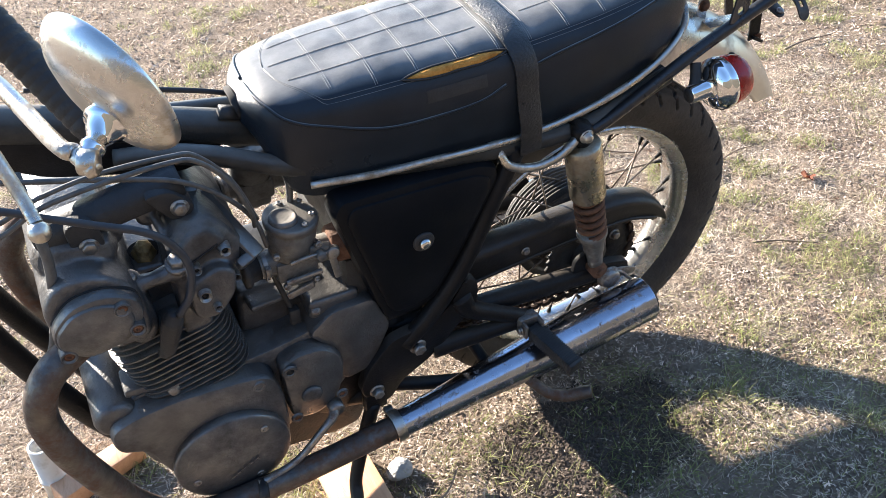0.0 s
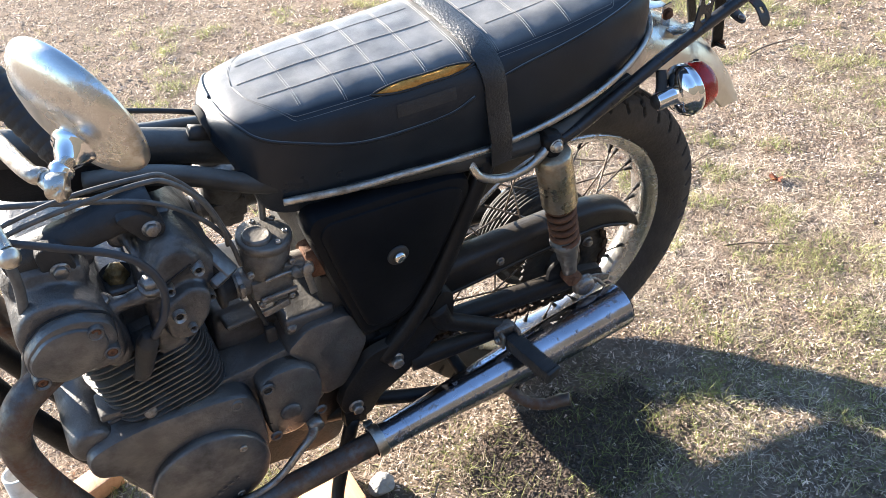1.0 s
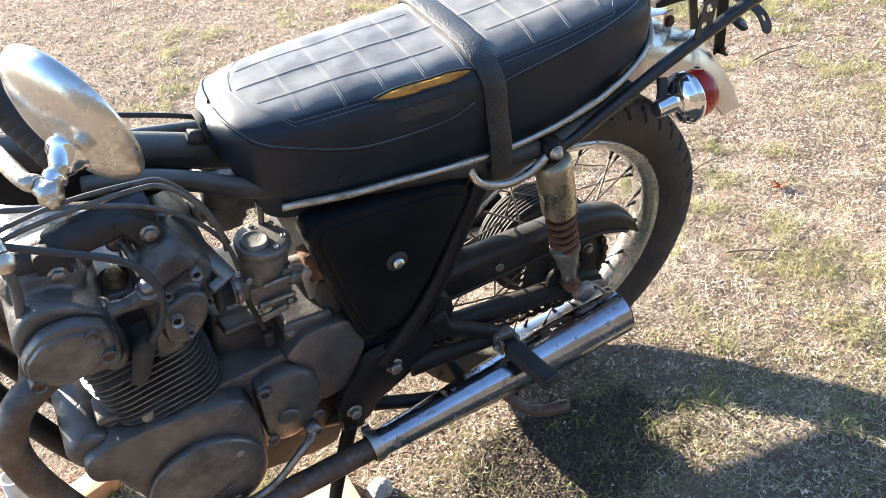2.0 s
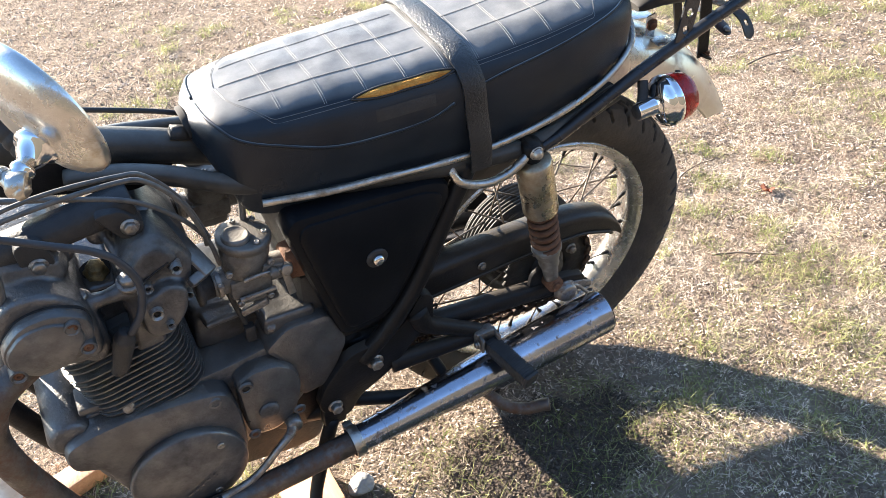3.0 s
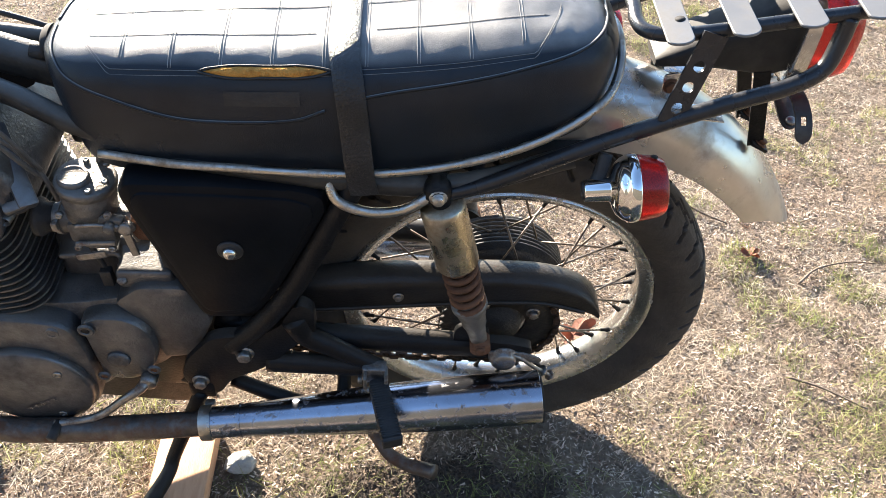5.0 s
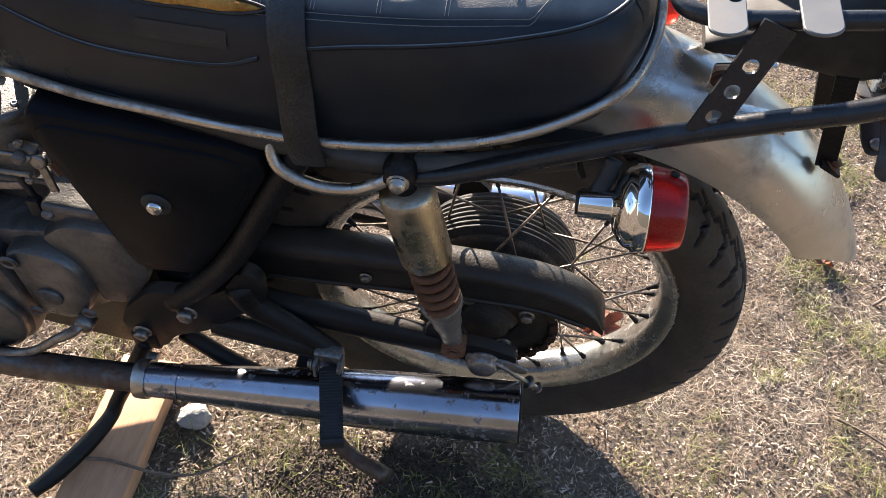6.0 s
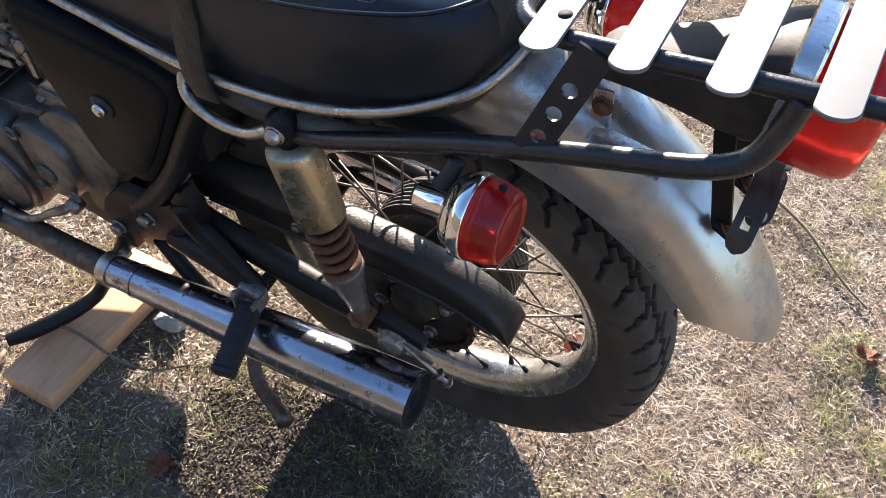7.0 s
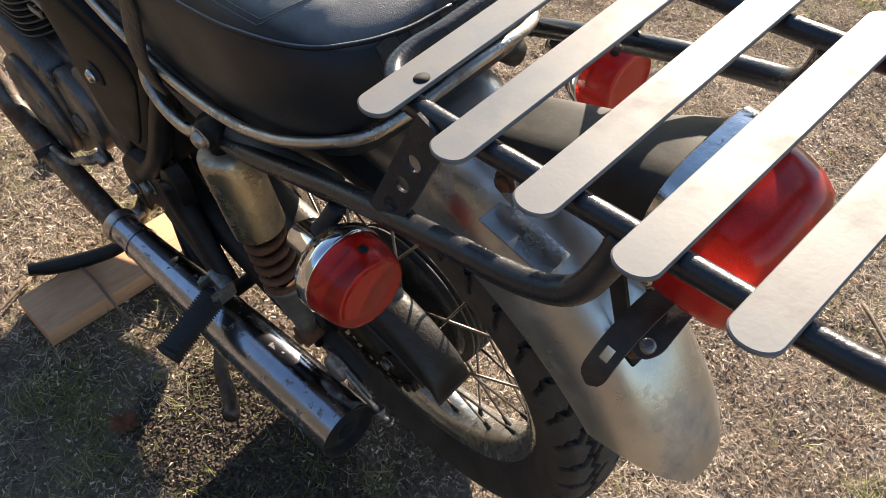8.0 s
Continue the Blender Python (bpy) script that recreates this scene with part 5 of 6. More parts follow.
    onto("starter_motor", bm, ALLOY, "round starter motor housing")
    bm = mesh()
    block(bm, (-0.770, -0.100, 0.436), (0.065, 0.045, 0.014), 0.004, (0, 6, 0))
    onto("sunlit_lug", bm, ALLOY_LIGHT)
    bm = mesh()
    lathe(bm, [(0, 0.009), (0.010, 0.009), (0.012, 0.007)], (-0.742, -0.122, 0.425), (0.2, -1, 0.3), 12)
    onto("lug_bolt", bm, BOLT)

    # cylinder block with its fins
    tilt = 12.0
    base = pose(-0.702, 0, 0.412, 0, -tilt, 0)
    bm = mesh()
    block(bm, (0, 0, 0.07), (0.096, 0.215, 0.15), 0.02)
    bmesh.ops.transform(bm, matrix=base, verts=bm.verts)
    cyl = part("cylinder_block", bm, ALLOY, bike, "finned alloy cylinder block")

    def fin(hw, hd, z, th=0.0028):
        b2 = mesh()
        o = rounded([(-hw, -hd), (hw, -hd), (hw, hd), (-hw, hd)], 0.042, 7)
        lo = [b2.verts.new(base @ Vector((p.x, p.y, z))) for p in o]
        hi = [b2.verts.new(base @ Vector((p.x, p.y, z + th))) for p in o]
        n = len(o)
        for i in range(n):
            b2.faces.new((lo[i], lo[(i + 1) % n], hi[(i + 1) % n], hi[i]))
        b2.faces.new(lo[::-1])
        b2.faces.new(hi)
        bmesh.ops.recalc_face_normals(b2, faces=b2.faces)
        return b2

    for k in range(11):
        z = -0.002 + 0.0107 * k
        part("fin", fin(0.077 + 0.0003 * k, 0.133, z), ALLOY, cyl)
    # head: one casting with a front cam dome, a rear rocker lobe and a valley between them
    bm = mesh()
    plate(bm, [(-0.835, 0.585), (-0.838, 0.620), (-0.76, 0.618), (-0.70, 0.612), (-0.612, 0.640), (-0.600, 0.600), (-0.640, 0.560), (-0.720, 0.545), (-0.800, 0.552)], -0.086, 0.105, 0.006, 0.02)
    plate(bm, [(-0.848, 0.598), (-0.850, 0.650), (-0.824, 0.684), (-0.778, 0.680), (-0.745, 0.648), (-0.738, 0.604), (-0.742, 0.560), (-0.775, 0.556), (-0.824, 0.570)], -0.150, 0.12, 0.006, 0.03)
    block(bm, (-0.796, -0.030, 0.672), (0.098, 0.17, 0.060), 0.027, (0, 6, 0))
    plate(bm, [(-0.704, 0.610), (-0.700, 0.660), (-0.678, 0.690), (-0.645, 0.697), (-0.622, 0.672), (-0.600, 0.628), (-0.598, 0.600), (-0.640, 0.580), (-0.690, 0.580)], -0.126, 0.11, 0.012, 0.018)
    plate(bm, [(-0.692, 0.632), (-0.688, 0.662), (-0.670, 0.684), (-0.650, 0.688), (-0.634, 0.672), (-0.626, 0.656)], -0.134, -0.10, 0.006, 0.014)
    plate(bm, [(-0.690, 0.612), (-0.648, 0.632), (-0.625, 0.618), (-0.632, 0.580), (-0.660, 0.548), (-0.688, 0.556)], -0.146, -0.09, 0.004, 0.014)
    # arm over the dark window, webs beside it
    tube(bm, [(-0.765, -0.112, 0.622), (-0.750, -0.116, 0.622), (-0.722, -0.120, 0.624), (-0.691, -0.124, 0.632), (-0.675, -0.122, 0.634)], [0.014, 0.013, 0.0095, 0.0135, 0.014], 14)
    plate(bm, [(-0.706, 0.520), (-0.700, 0.600), (-0.694, 0.640), (-0.668, 0.640), (-0.666, 0.520)], -0.130, -0.09, 0.004, 0.008)
    plate(bm, [(-0.768, 0.540), (-0.768, 0.630), (-0.742, 0.630), (-0.734, 0.600), (-0.731, 0.556), (-0.745, 0.535)], -0.138, -0.09, 0.006, 0.016)
    for x, y, z in ((-0.750, -0.114, 0.622), (-0.691, -0.122, 0.632)):
        lathe(bm, [(-0.05, 0.013), (0.004, 0.0145), (0.007, 0.013)], (x, y, z), (0, -0.3, 1), 20)
    # ribs and coil bosses in the valley
    tube(bm, [(-0.764, -0.078, 0.672), (-0.756, -0.100, 0.650), (-0.748, -0.110, 0.625)], 0.0062, 8)
    tube(bm, [(-0.702, -0.070, 0.690), (-0.694, -0.100, 0.668), (-0.690, -0.118, 0.640)], 0.0062, 8)
    for x, z in ((-0.778, 0.676), (-0.752, 0.672), (-0.705, 0.684), (-0.669, 0.700)):
        lathe(bm, [(0.0, 0.015), (0.03, 0.015), (0.032, 0.013)], (x, -0.045, z), (0, -1, 0), 18)
    bmesh.ops.recalc_face_normals(bm, faces=bm.faces)
    head = part("cylinder_head", bm, ALLOY, bike, "oxidised alloy cylinder head with rounded cast lobes")
    cast(head, 0.0026, 5)

    def on_head(name, bm_, mat=ALLOY, label=""):
        return part(name, bm_, mat, head, label)

    for k in range(3):
        part("head_fin", fin(0.078, 0.128, 0.116 + 0.0107 * k), ALLOY, head)
    # valley floor and the brass nut in it
    bm = mesh()
    lathe(bm, [(-0.02, 0.016), (0.004, 0.016), (0.005, 0.012), (0.016, 0.012), (0.018, 0.009)], (-0.722, -0.062, 0.618), (0.05, -0.35, 1), 6)
    on_head("plug_body", bm, BRASS, "tarnished brass plug in the head's recess")
    bm = mesh()
    # black ring colours in the recess's shade round the plug
    ring(bm, [(0.0, 0.014), (0.0, 0.024), (0.006, 0.024), (0.006, 0.014)], (-0.722, -0.062, 0.610), (0.05, -0.35, 1), 24)
    on_head("plug_well", bm, BLACK)
    # oval points cover and its gasket line
    oval = [(-0.848, 0.632), (-0.848, 0.600), (-0.815, 0.574), (-0.781, 0.581), (-0.758, 0.592), (-0.742, 0.619), (-0.745, 0.646), (-0.777, 0.666), (-0.818, 0.664)]
    bm = mesh()
    plate(bm, oval, -0.1535, -0.148, 0.0008, 0.035, None, 6)
    on_head("gasket", bm, BLACK)
    bm = mesh()
    c0 = Vector((-0.797, 0.620))
    plate(bm, [((x - c0.x) * 0.985 + c0.x, (z - c0.y) * 0.985 + c0.y) for x, z in oval], -0.170, -0.1532, 0.006, 0.035, None, 7)
    plate(bm, [((x - c0.x) * 0.84 + c0.x - 0.004, (z - c0.y) * 0.84 + c0.y - 0.001) for x, z in oval], -0.1755, -0.168, 0.006, 0.032, None, 7)
    pc = on_head("points_cover", bm, ALLOY_LIGHT, "oval points cover")
    for x, z in ((-0.766, 0.642), (-0.838, 0.596), (-0.757, 0.604)):
        bm = mesh()
        ring(bm, [(-0.012, 0.0062), (-0.012, 0.0105), (0.003, 0.0098), (0.004, 0.0085), (0.002, 0.0062)], (x, -0.1725, z), (0, -1, 0), 22)
        part("screw_boss", bm, ALLOY_LIGHT, pc)
        bm = mesh()
        slot_screw(bm, (x, -0.1715, z), (0, -1, 0), 0.0062, 0.003)
        part("cover_screw", bm, RUST, pc, "rusty cover screw")
    # head nuts
    for x, y, z, s in ((-0.750, -0.114, 0.622, 0), (-0.691, -0.122, 0.632, 1)):
        bm = mesh()
        o, ax = Vector((x, y, z)), Vector((0, -0.3, 1)).normalized()
        lathe(bm, [(0.004, 0.0150), (0.0105, 0.0150), (0.0112, 0.0135)], o, ax, 24)
        lathe(bm, [(0.0105, 0.0112), (0.0185 + 0.003 * s, 0.0112), (0.0205 + 0.003 * s, 0.0088)], o, ax, 6)
        on_head("head_nut", bm, BOLT)
    # valve cap plate on the rocker lobe's sloping rear face
    bm = mesh()
    bar(bm, (-0.640, -0.056, 0.680), (-0.596, -0.130, 0.616), 0.024, 0.020, (0.45, -0.35, 0.8), 0.003)
    on_head("rocker_cap", bm, ALLOY_LIGHT)
    bm = mesh()
    bar(bm, (-0.6535, -0.058, 0.683), (-0.6105, -0.130, 0.621), 0.004, 0.016, (0.45, -0.35, 0.8), 0.001)
    on_head("cap_gasket", bm, BLACK)
    for p0, p1 in (((-0.668, -0.064, 0.686), (-0.640, -0.052, 0.690)), ((-0.622, -0.138, 0.618), (-0.598, -0.128, 0.622))):
        bm = mesh()
        bar(bm, p0, p1, 0.014, 0.016, (0.45, -0.35, 0.8), 0.004)
        on_head("cap_lug", bm, ALLOY_LIGHT)
    # split line of the rocker lobe, and its bolts
    bm = mesh()
    tube(bm, [(-0.690, -0.1338, 0.634), (-0.668, -0.1348, 0.646), (-0.640, -0.1340, 0.660)], 0.0013, 6)
    on_head("joint_line", bm, BLACK)
    for x, y, z, r in ((-0.671, -0.146, 0.598, 0.0085), (-0.6335, -0.134, 0.650, 0.0075), (-0.659, -0.146, 0.572, 0.0055), (-0.627, -0.130, 0.598, 0.0065), (-0.672, -0.134, 0.632, 0.006)):
        bm = mesh()
        ring(bm, [(-0.010, r * 0.55), (-0.010, r * 1.15), (0.008, r), (0.009, r * 0.9), (0.006, r * 0.55)], (x, y, z), (0, -1, 0.1), 18)
        rb_ = on_head("rocker_bolt", bm, BOLT)
        bm = mesh()
        # socket floor is black for the shade down in it
        lathe(bm, [(0.0, r * 0.6), (0.004, r * 0.55)], (x, y, z), (0, -1, 0.1), 6)
        part("socket", bm, BLACK, rb_)
    # spark plug cap and lead
    bm = mesh()
    tube(bm, [(-0.712, -0.152, 0.590), (-0.716, -0.150, 0.576), (-0.722, -0.147, 0.556), (-0.732, -0.142, 0.520), (-0.738, -0.125, 0.500)], [0.0075, 0.0135, 0.0132, 0.0105, 0.0085], 16)
    on_head("plug_cap", bm, RUBBER, "black spark plug cap")
    bm = mesh()
    tube(bm, [(-0.90, -0.16, 0.835), (-0.842, -0.160, 0.809), (-0.801, -0.160, 0.783), (-0.757, -0.160, 0.756), (-0.720, -0.160, 0.733), (-0.695, -0.160, 0.706), (-0.681, -0.162, 0.666), (-0.688, -0.162, 0.622), (-0.707, -0.158, 0.588)], [0.0042, 0.0042, 0.0042, 0.0044, 0.0046, 0.0048, 0.0050, 0.0050, 0.0050], 12)
    part("plug_lead", bm, HOSE, bike, "faded blue-black ignition lead")
    # coil above the head: a dark moulded bar with two eared mounts
    bm = mesh()
    m = pose(-0.716, -0.074, 0.716, 0, -9, 0)
    sec = rounded([(-0.026, -0.014), (0.012, -0.020), (0.026, -0.008), (0.022, 0.014), (-0.006, 0.022), (-0.024, 0.012)], 0.014, 5)
    rows = []
    for x, k in ((-0.118, 0.80), (-0.115, 0.94), (-0.110, 1.0), (0.050, 1.0), (0.056, 0.94), (0.060, 0.80)):
        rows.append([bm.verts.new(m @ Vector((x, p.x * k, p.y * k))) for p in sec])
    for a, b in zip(rows, rows[1:]):
        for k in range(len(sec)):
            bm.faces.new((a[k], a[(k + 1) % len(sec)], b[(k + 1) % len(sec)], b[k]))
    bm.faces.new(rows[0])
    bm.faces.new(rows[-1])
    bmesh.ops.recalc_face_normals(bm, faces=bm.faces)
    coil = part("ignition_coil", bm, RUBBER, bike, "black ignition coil above the cylinder head")
    for x, z, dx, dz in ((-0.778, 0.690, -0.004, 0.034), (-0.669, 0.708, -0.022, 0.026)):
        bm = mesh()
        plate(bm, [(x - 0.019, z - 0.006), (x - 0.012, z - 0.018), (x + 0.010, z - 0.018), (x + 0.019, z - 0.004), (x + 0.017 + dx, z + dz), (x - 0.017 + dx, z + dz)], -0.106, -0.080, 0.003, 0.012)
        ear = part("coil_ear", bm, RUBBER, coil)
        bm = mesh()
        hexbolt(bm, (x, -0.106, z), (0, -1, 0), 0.0085, 0.007)
        part("coil_bolt", bm, BOLT, coil)


def cast(ob, voxel, rounds):
    """Fuses overlapping solids into one casting with soft fillets."""
    m = ob.modifiers.new("fuse", "REMESH")
    m.mode, m.voxel_size, m.use_smooth_shade = "VOXEL", voxel, True
    s = ob.modifiers.new("fillet", "SMOOTH")
    s.factor, s.iterations = 0.5, rounds


engine()


def carburettor(s):
    up = Vector((0.10, 0, 1)).normalized()
    c = Vector((-0.541, s * 0.092, 0.575))
    bm = mesh()
    lathe(bm, [(-0.004, 0.026), (0.0, 0.031), (0.022, 0.0325), (0.030, 0.034), (0.036, 0.034), (0.040, 0.033), (0.046, 0.0330), (0.047, 0.0365), (0.054, 0.0372), (0.057, 0.0365), (0.0582, 0.0345), (0.0582, 0.0185)], c, up, 48)
    cb = part("carburettor", bm, CARB, bike, "dusty grey zinc carburettor")
    bm = mesh()
    lathe(bm, [(0.050, 0.0195), (0.062, 0.0195), (0.0655, 0.0180), (0.0665, 0.0160), (0.0655, 0.0145), (0.0650, 0.004)], c + Vector((-0.012, s * 0.006, 0)), up, 32)
    part("cap_collar", bm, CARB, cb)
    bm = mesh()
    tube(bm, [c + Vector((-0.048, 0, -0.012)), c + Vector((0.056, 0, -0.016))], 0.0195, 24, 1)
    block(bm, c + Vector((0, 0, -0.020)), (0.060, 0.050, 0.036), 0.008)
    part("throttle_body", bm, CARB, cb)
    bm = mesh()
    block(bm, c + Vector((0.002, 0, -0.043)), (0.044, 0.040, 0.022), 0.008)
    lathe(bm, [(0, 0.008), (0.008, 0.008), (0.010, 0.006)], c + Vector((0.002, 0, -0.053)), (0, 0, -1), 12)
    part("float_bowl", bm, CARB, cb, "float bowl")
    bm = mesh()
    block(bm, c + Vector((0.050, s * 0.020, -0.012)), (0.006, 0.008, 0.044), 0.002, (0, -14, 0))
    lathe(bm, [(0, 0.009), (0.004, 0.009), (0.006, 0.006)], c + Vector((0.050, s * 0.024, -0.002)), (0, s, 0), 16)
    tube(bm, [c + Vector((-0.02, s * 0.030, -0.030)), c + Vector((0.03, s * 0.032, -0.026))], 0.0035, 8, 1)
    block(bm, c + Vector((-0.004, s * 0.036, -0.046)), (0.040, 0.004, 0.012), 0.003, (0, -12, 0))
    bar(bm, c + Vector((0.046, s * 0.030, -0.004)), c + Vector((0.052, s * 0.034, -0.046)), 0.010, 0.004, (0, s, 0), 0.0012)
    lathe(bm, [(0, 0.0085), (0.006, 0.0085), (0.007, 0.006)], c + Vector((0.048, s * 0.030, 0.000)), (0, s, 0.3), 16)
    tube(bm, [c + Vector((-0.012, s * 0.034, 0.006)), c + Vector((0.016, s * 0.036, 0.010)), c + Vector((0.044, s * 0.031, 0.002))], 0.0028, 8)
    part("linkage", bm, BOLT, cb, "throttle linkage levers")
    for dx, dy in ((0.026, 0.010), (-0.006, -0.028), (0.020, -0.022), (0.010, 0.027)):
        bm = mesh()
        slot_screw(bm, c + up * 0.058 + Vector((dx, s * dy, 0)), up, 0.0042, 0.0035)
        part("cap_screw", bm, BOLT, cb)
    bm = mesh()
    ring(bm, [(0.0, 0.0185), (0.0, 0.0225), (0.006, 0.0225), (0.006, 0.0185)], c + Vector((-0.044, 0, -0.012)), (1, 0, 0), 28)
    block(bm, c + Vector((-0.041, s * 0.0240, -0.004)), (0.008, 0.010, 0.014), 0.002)
    part("hose_clamp", bm, BOLT, cb, "steel hose clamp")
    bm = mesh()
    block(bm, c + Vector((0.030, s * 0.024, 0.004)), (0.030, 0.014, 0.022), 0.004, (0, 12, 0))
    lathe(bm, [(0, 0.007), (0.010, 0.007), (0.012, 0.005)], c + Vector((0.030, s * 0.030, 0.006)), (0, s, 0), 14)
    part("choke_housing", bm, CARB, cb)
    for dx, dz in ((-0.02, -0.038), (0.022, -0.040), (0.03, 0.02), (-0.028, 0.02)):
        bm = mesh()
        slot_screw(bm, c + Vector((dx, s * 0.026, dz)), (0, s, 0), 0.005, 0.006)
        part("screw", bm, BOLT, cb)
    bm = mesh()
    lathe(bm, [(0, 0.025), (0.005, 0.026), (0.009, 0.024), (0.011, 0.0195), (0.024, 0.0188)], c + Vector((-0.072, 0, -0.012)), (1, 0, 0), 28)
    part("intake_manifold", bm, RUBBER, cb, "black rubber intake flange")
    bm = mesh()
    lathe(bm, [(0, 0.024), (0.004, 0.027), (0.03, 0.029), (0.05, 0.033)], c + Vector((0.052, 0, -0.014)), (1, 0, 0.02), 28)
    part("air_hose", bm, RUST, cb, "perished brown air hose")


carburettor(-1)
carburettor(1)


def gear_lever():
    bm = mesh()
    tube(bm, [(-0.525, -0.142, 0.272), (-0.535, -0.160, 0.270), (-0.560, -0.168, 0.255), (-0.590, -0.172, 0.228), (-0.620, -0.176, 0.214), (-0.668, -0.180, 0.208)], [0.0085, 0.0075, 0.0062, 0.0060, 0.0062, 0.0068], 10)
    gl = part("gear_lever", bm, BOLT, bike, "bent steel gear lever")
    bm = mesh()
    lathe(bm, [(0, 0.0125), (0.018, 0.0125), (0.02, 0.010)], (-0.523, -0.135, 0.273), (0, -1, 0), 18)
    part("lever_boss", bm, BOLT, gl)
    bm = mesh()
    tube(bm, [(-0.662, -0.176, 0.208), (-0.668, -0.206, 0.206)], 0.008, 12, 1)
    part("toe_rubber", bm, RUBBER, gl)


gear_lever()


def cable(name, pts, r, mat, label):
    bm = mesh()
    tube(bm, pts, r, 10)
    return part(name, bm, mat, bike, label)


cable("clutch_cable", [(-0.98, -0.13, 0.79), (-0.90, -0.145, 0.765), (-0.853, -0.15, 0.771), (-0.808, -0.15, 0.792), (-0.743, -0.15, 0.802), (-0.671, -0.15, 0.805), (-0.642, -0.147, 0.794), (-0.611, -0.14, 0.750), (-0.590, -0.12, 0.680), (-0.585, -0.10, 0.640)], 0.0030, CABLE, "dusty grey clutch cable looping over the engine")
cable("throttle_cable", [(-0.98, -0.12, 0.805), (-0.90, -0.135, 0.780), (-0.853, -0.145, 0.783), (-0.808, -0.145, 0.801), (-0.743, -0.14, 0.808), (-0.671, -0.14, 0.806), (-0.640, -0.13, 0.790), (-0.605, -0.12, 0.735), (-0.580, -0.10, 0.650)], 0.0028, CABLE, "throttle cable looping over the engine")
cable("choke_cable", [(-0.98, -0.09, 0.84), (-0.838, -0.10, 0.801), (-0.730, -0.10, 0.767), (-0.660, -0.10, 0.739), (-0.613, -0.10, 0.697), (-0.584, -0.10, 0.650), (-0.574, -0.10, 0.600)], 0.0032, CABLE, "dull control cable over the cylinder head")
cable("fuel_hose", [(-0.525, -0.05, 0.675), (-0.522, -0.055, 0.655), (-0.526, -0.062, 0.630), (-0.534, -0.07, 0.61)], 0.0048, CARB, "pale clear fuel hose")
cable("front_hose", [(-0.825, -0.06, 0.78), (-0.822, -0.12, 0.738), (-0.823, -0.13, 0.700), (-0.834, -0.132, 0.645), (-0.850, -0.13, 0.588), (-0.862, -0.10, 0.54)], 0.0062, CABLE, "grey hose at the front of the head")


# ---- handlebar, clutch lever and mirror ----
def handlebar():
    bm = mesh()
    tube(bm, [(-1.06, 0.0, 1.00), (-1.03, -0.05, 1.02), (-0.95, -0.10, 1.075), (-0.86, -0.135, 1.07), (-0.80, -0.168, 1.040), (-0.735, -0.25, 0.935)], 0.0112, 14)
    hb = part("handlebar", bm, RACK, bike, "black handlebar with a rubber grip")
    bm = mesh()
    p, q = Vector((-0.795, -0.175, 1.032)), Vector((-0.733, -0.253, 0.932))
    d = q - p
    L = d.length
    prof = [(-0.004, 0.017), (-0.003, 0.024), (0.003, 0.025), (0.006, 0.018)]
    a = 0.010
    while a < L - 0.006:
        prof += [(a, 0.0160), (a + 0.002, 0.0168), (a + 0.006, 0.0168), (a + 0.008, 0.0160)]
        a += 0.009
    prof += [(L, 0.0165), (L + 0.003, 0.013)]
    lathe(bm, prof, p, d, 24)
    part("grip", bm, RUBBER, hb, "black rubber grip")
    bm = mesh()
    block(bm, (-0.835, -0.20, 1.02), (0.03, 0.045, 0.035), 0.006, (20, 0, 30))
    part("lever_perch", bm, CHROME_DIRTY, hb)
    bm = mesh()
    tube(bm, [(-0.835, -0.210, 1.005), (-0.826, -0.237, 0.974), (-0.814, -0.268, 0.937), (-0.806, -0.288, 0.908), (-0.802, -0.306, 0.893)], [0.007, 0.0068, 0.0065, 0.006, 0.006], 12)
    bmesh.ops.create_uvsphere(bm, u_segments=18, v_segments=12, radius=0.0098, matrix=pose(-0.802, -0.311, 0.887))
    part("clutch_lever", bm, CHROME_DIRTY, hb, "tarnished clutch lever with a ball end")
    # mirror
    n = Vector((0.853, 0.458, 0.251)).normalized()
    c = Vector((-0.722, -0.386, 1.045))
    bm = mesh()
    tube(bm, [(-0.835, -0.215, 1.045), (-0.809, -0.281, 1.044), (-0.786, -0.332, 1.036), (-0.762, -0.408, 1.028), (-0.753, -0.420, 1.026)], 0.0062, 12)
    mi = part("mirror", bm, CHROME_DIRTY, bike, "round mirror with a tarnished chrome shell on a rod")
    bm = mesh()
    R = 0.058
    lathe(bm, [(-0.0145, 0.012), (-0.0140, 0.020), (-0.0115, 0.034), (-0.0070, 0.046), (-0.0015, 0.0535), (0.004, 0.0572), (0.0075, 0.058), (0.0095, 0.0575), (0.0105, 0.056), (0.0100, 0.0535)], c, n, 64)
    part("mirror_shell", bm, MIRROR_BACK, mi, "tarnished chrome mirror shell")
    bm = mesh()
    lathe(bm, [(0.0085, 0.0538), (0.0098, 0.0536)], c, n, 48)
    part("mirror_glass", bm, MIRROR, mi)
    bm = mesh()
    back = Vector((-0.7265, -0.399, 1.030))
    joint = Vector((-0.749, -0.426, 1.021))
    dd = (joint - back)
    lathe(bm, [(-0.003, 0.0150), (0.002, 0.0162), (0.005, 0.0150), (0.006, 0.0128), (0.012, 0.0105), (dd.length * 0.55, 0.0060), (dd.length * 0.60, 0.0085), (dd.length * 0.70, 0.0085), (dd.length * 0.74, 0.0070), (dd.length, 0.0080)], back, dd, 24)
    part("mirror_neck", bm, CHROME_CLEAN, mi, "chrome ball neck")
    bm = mesh()
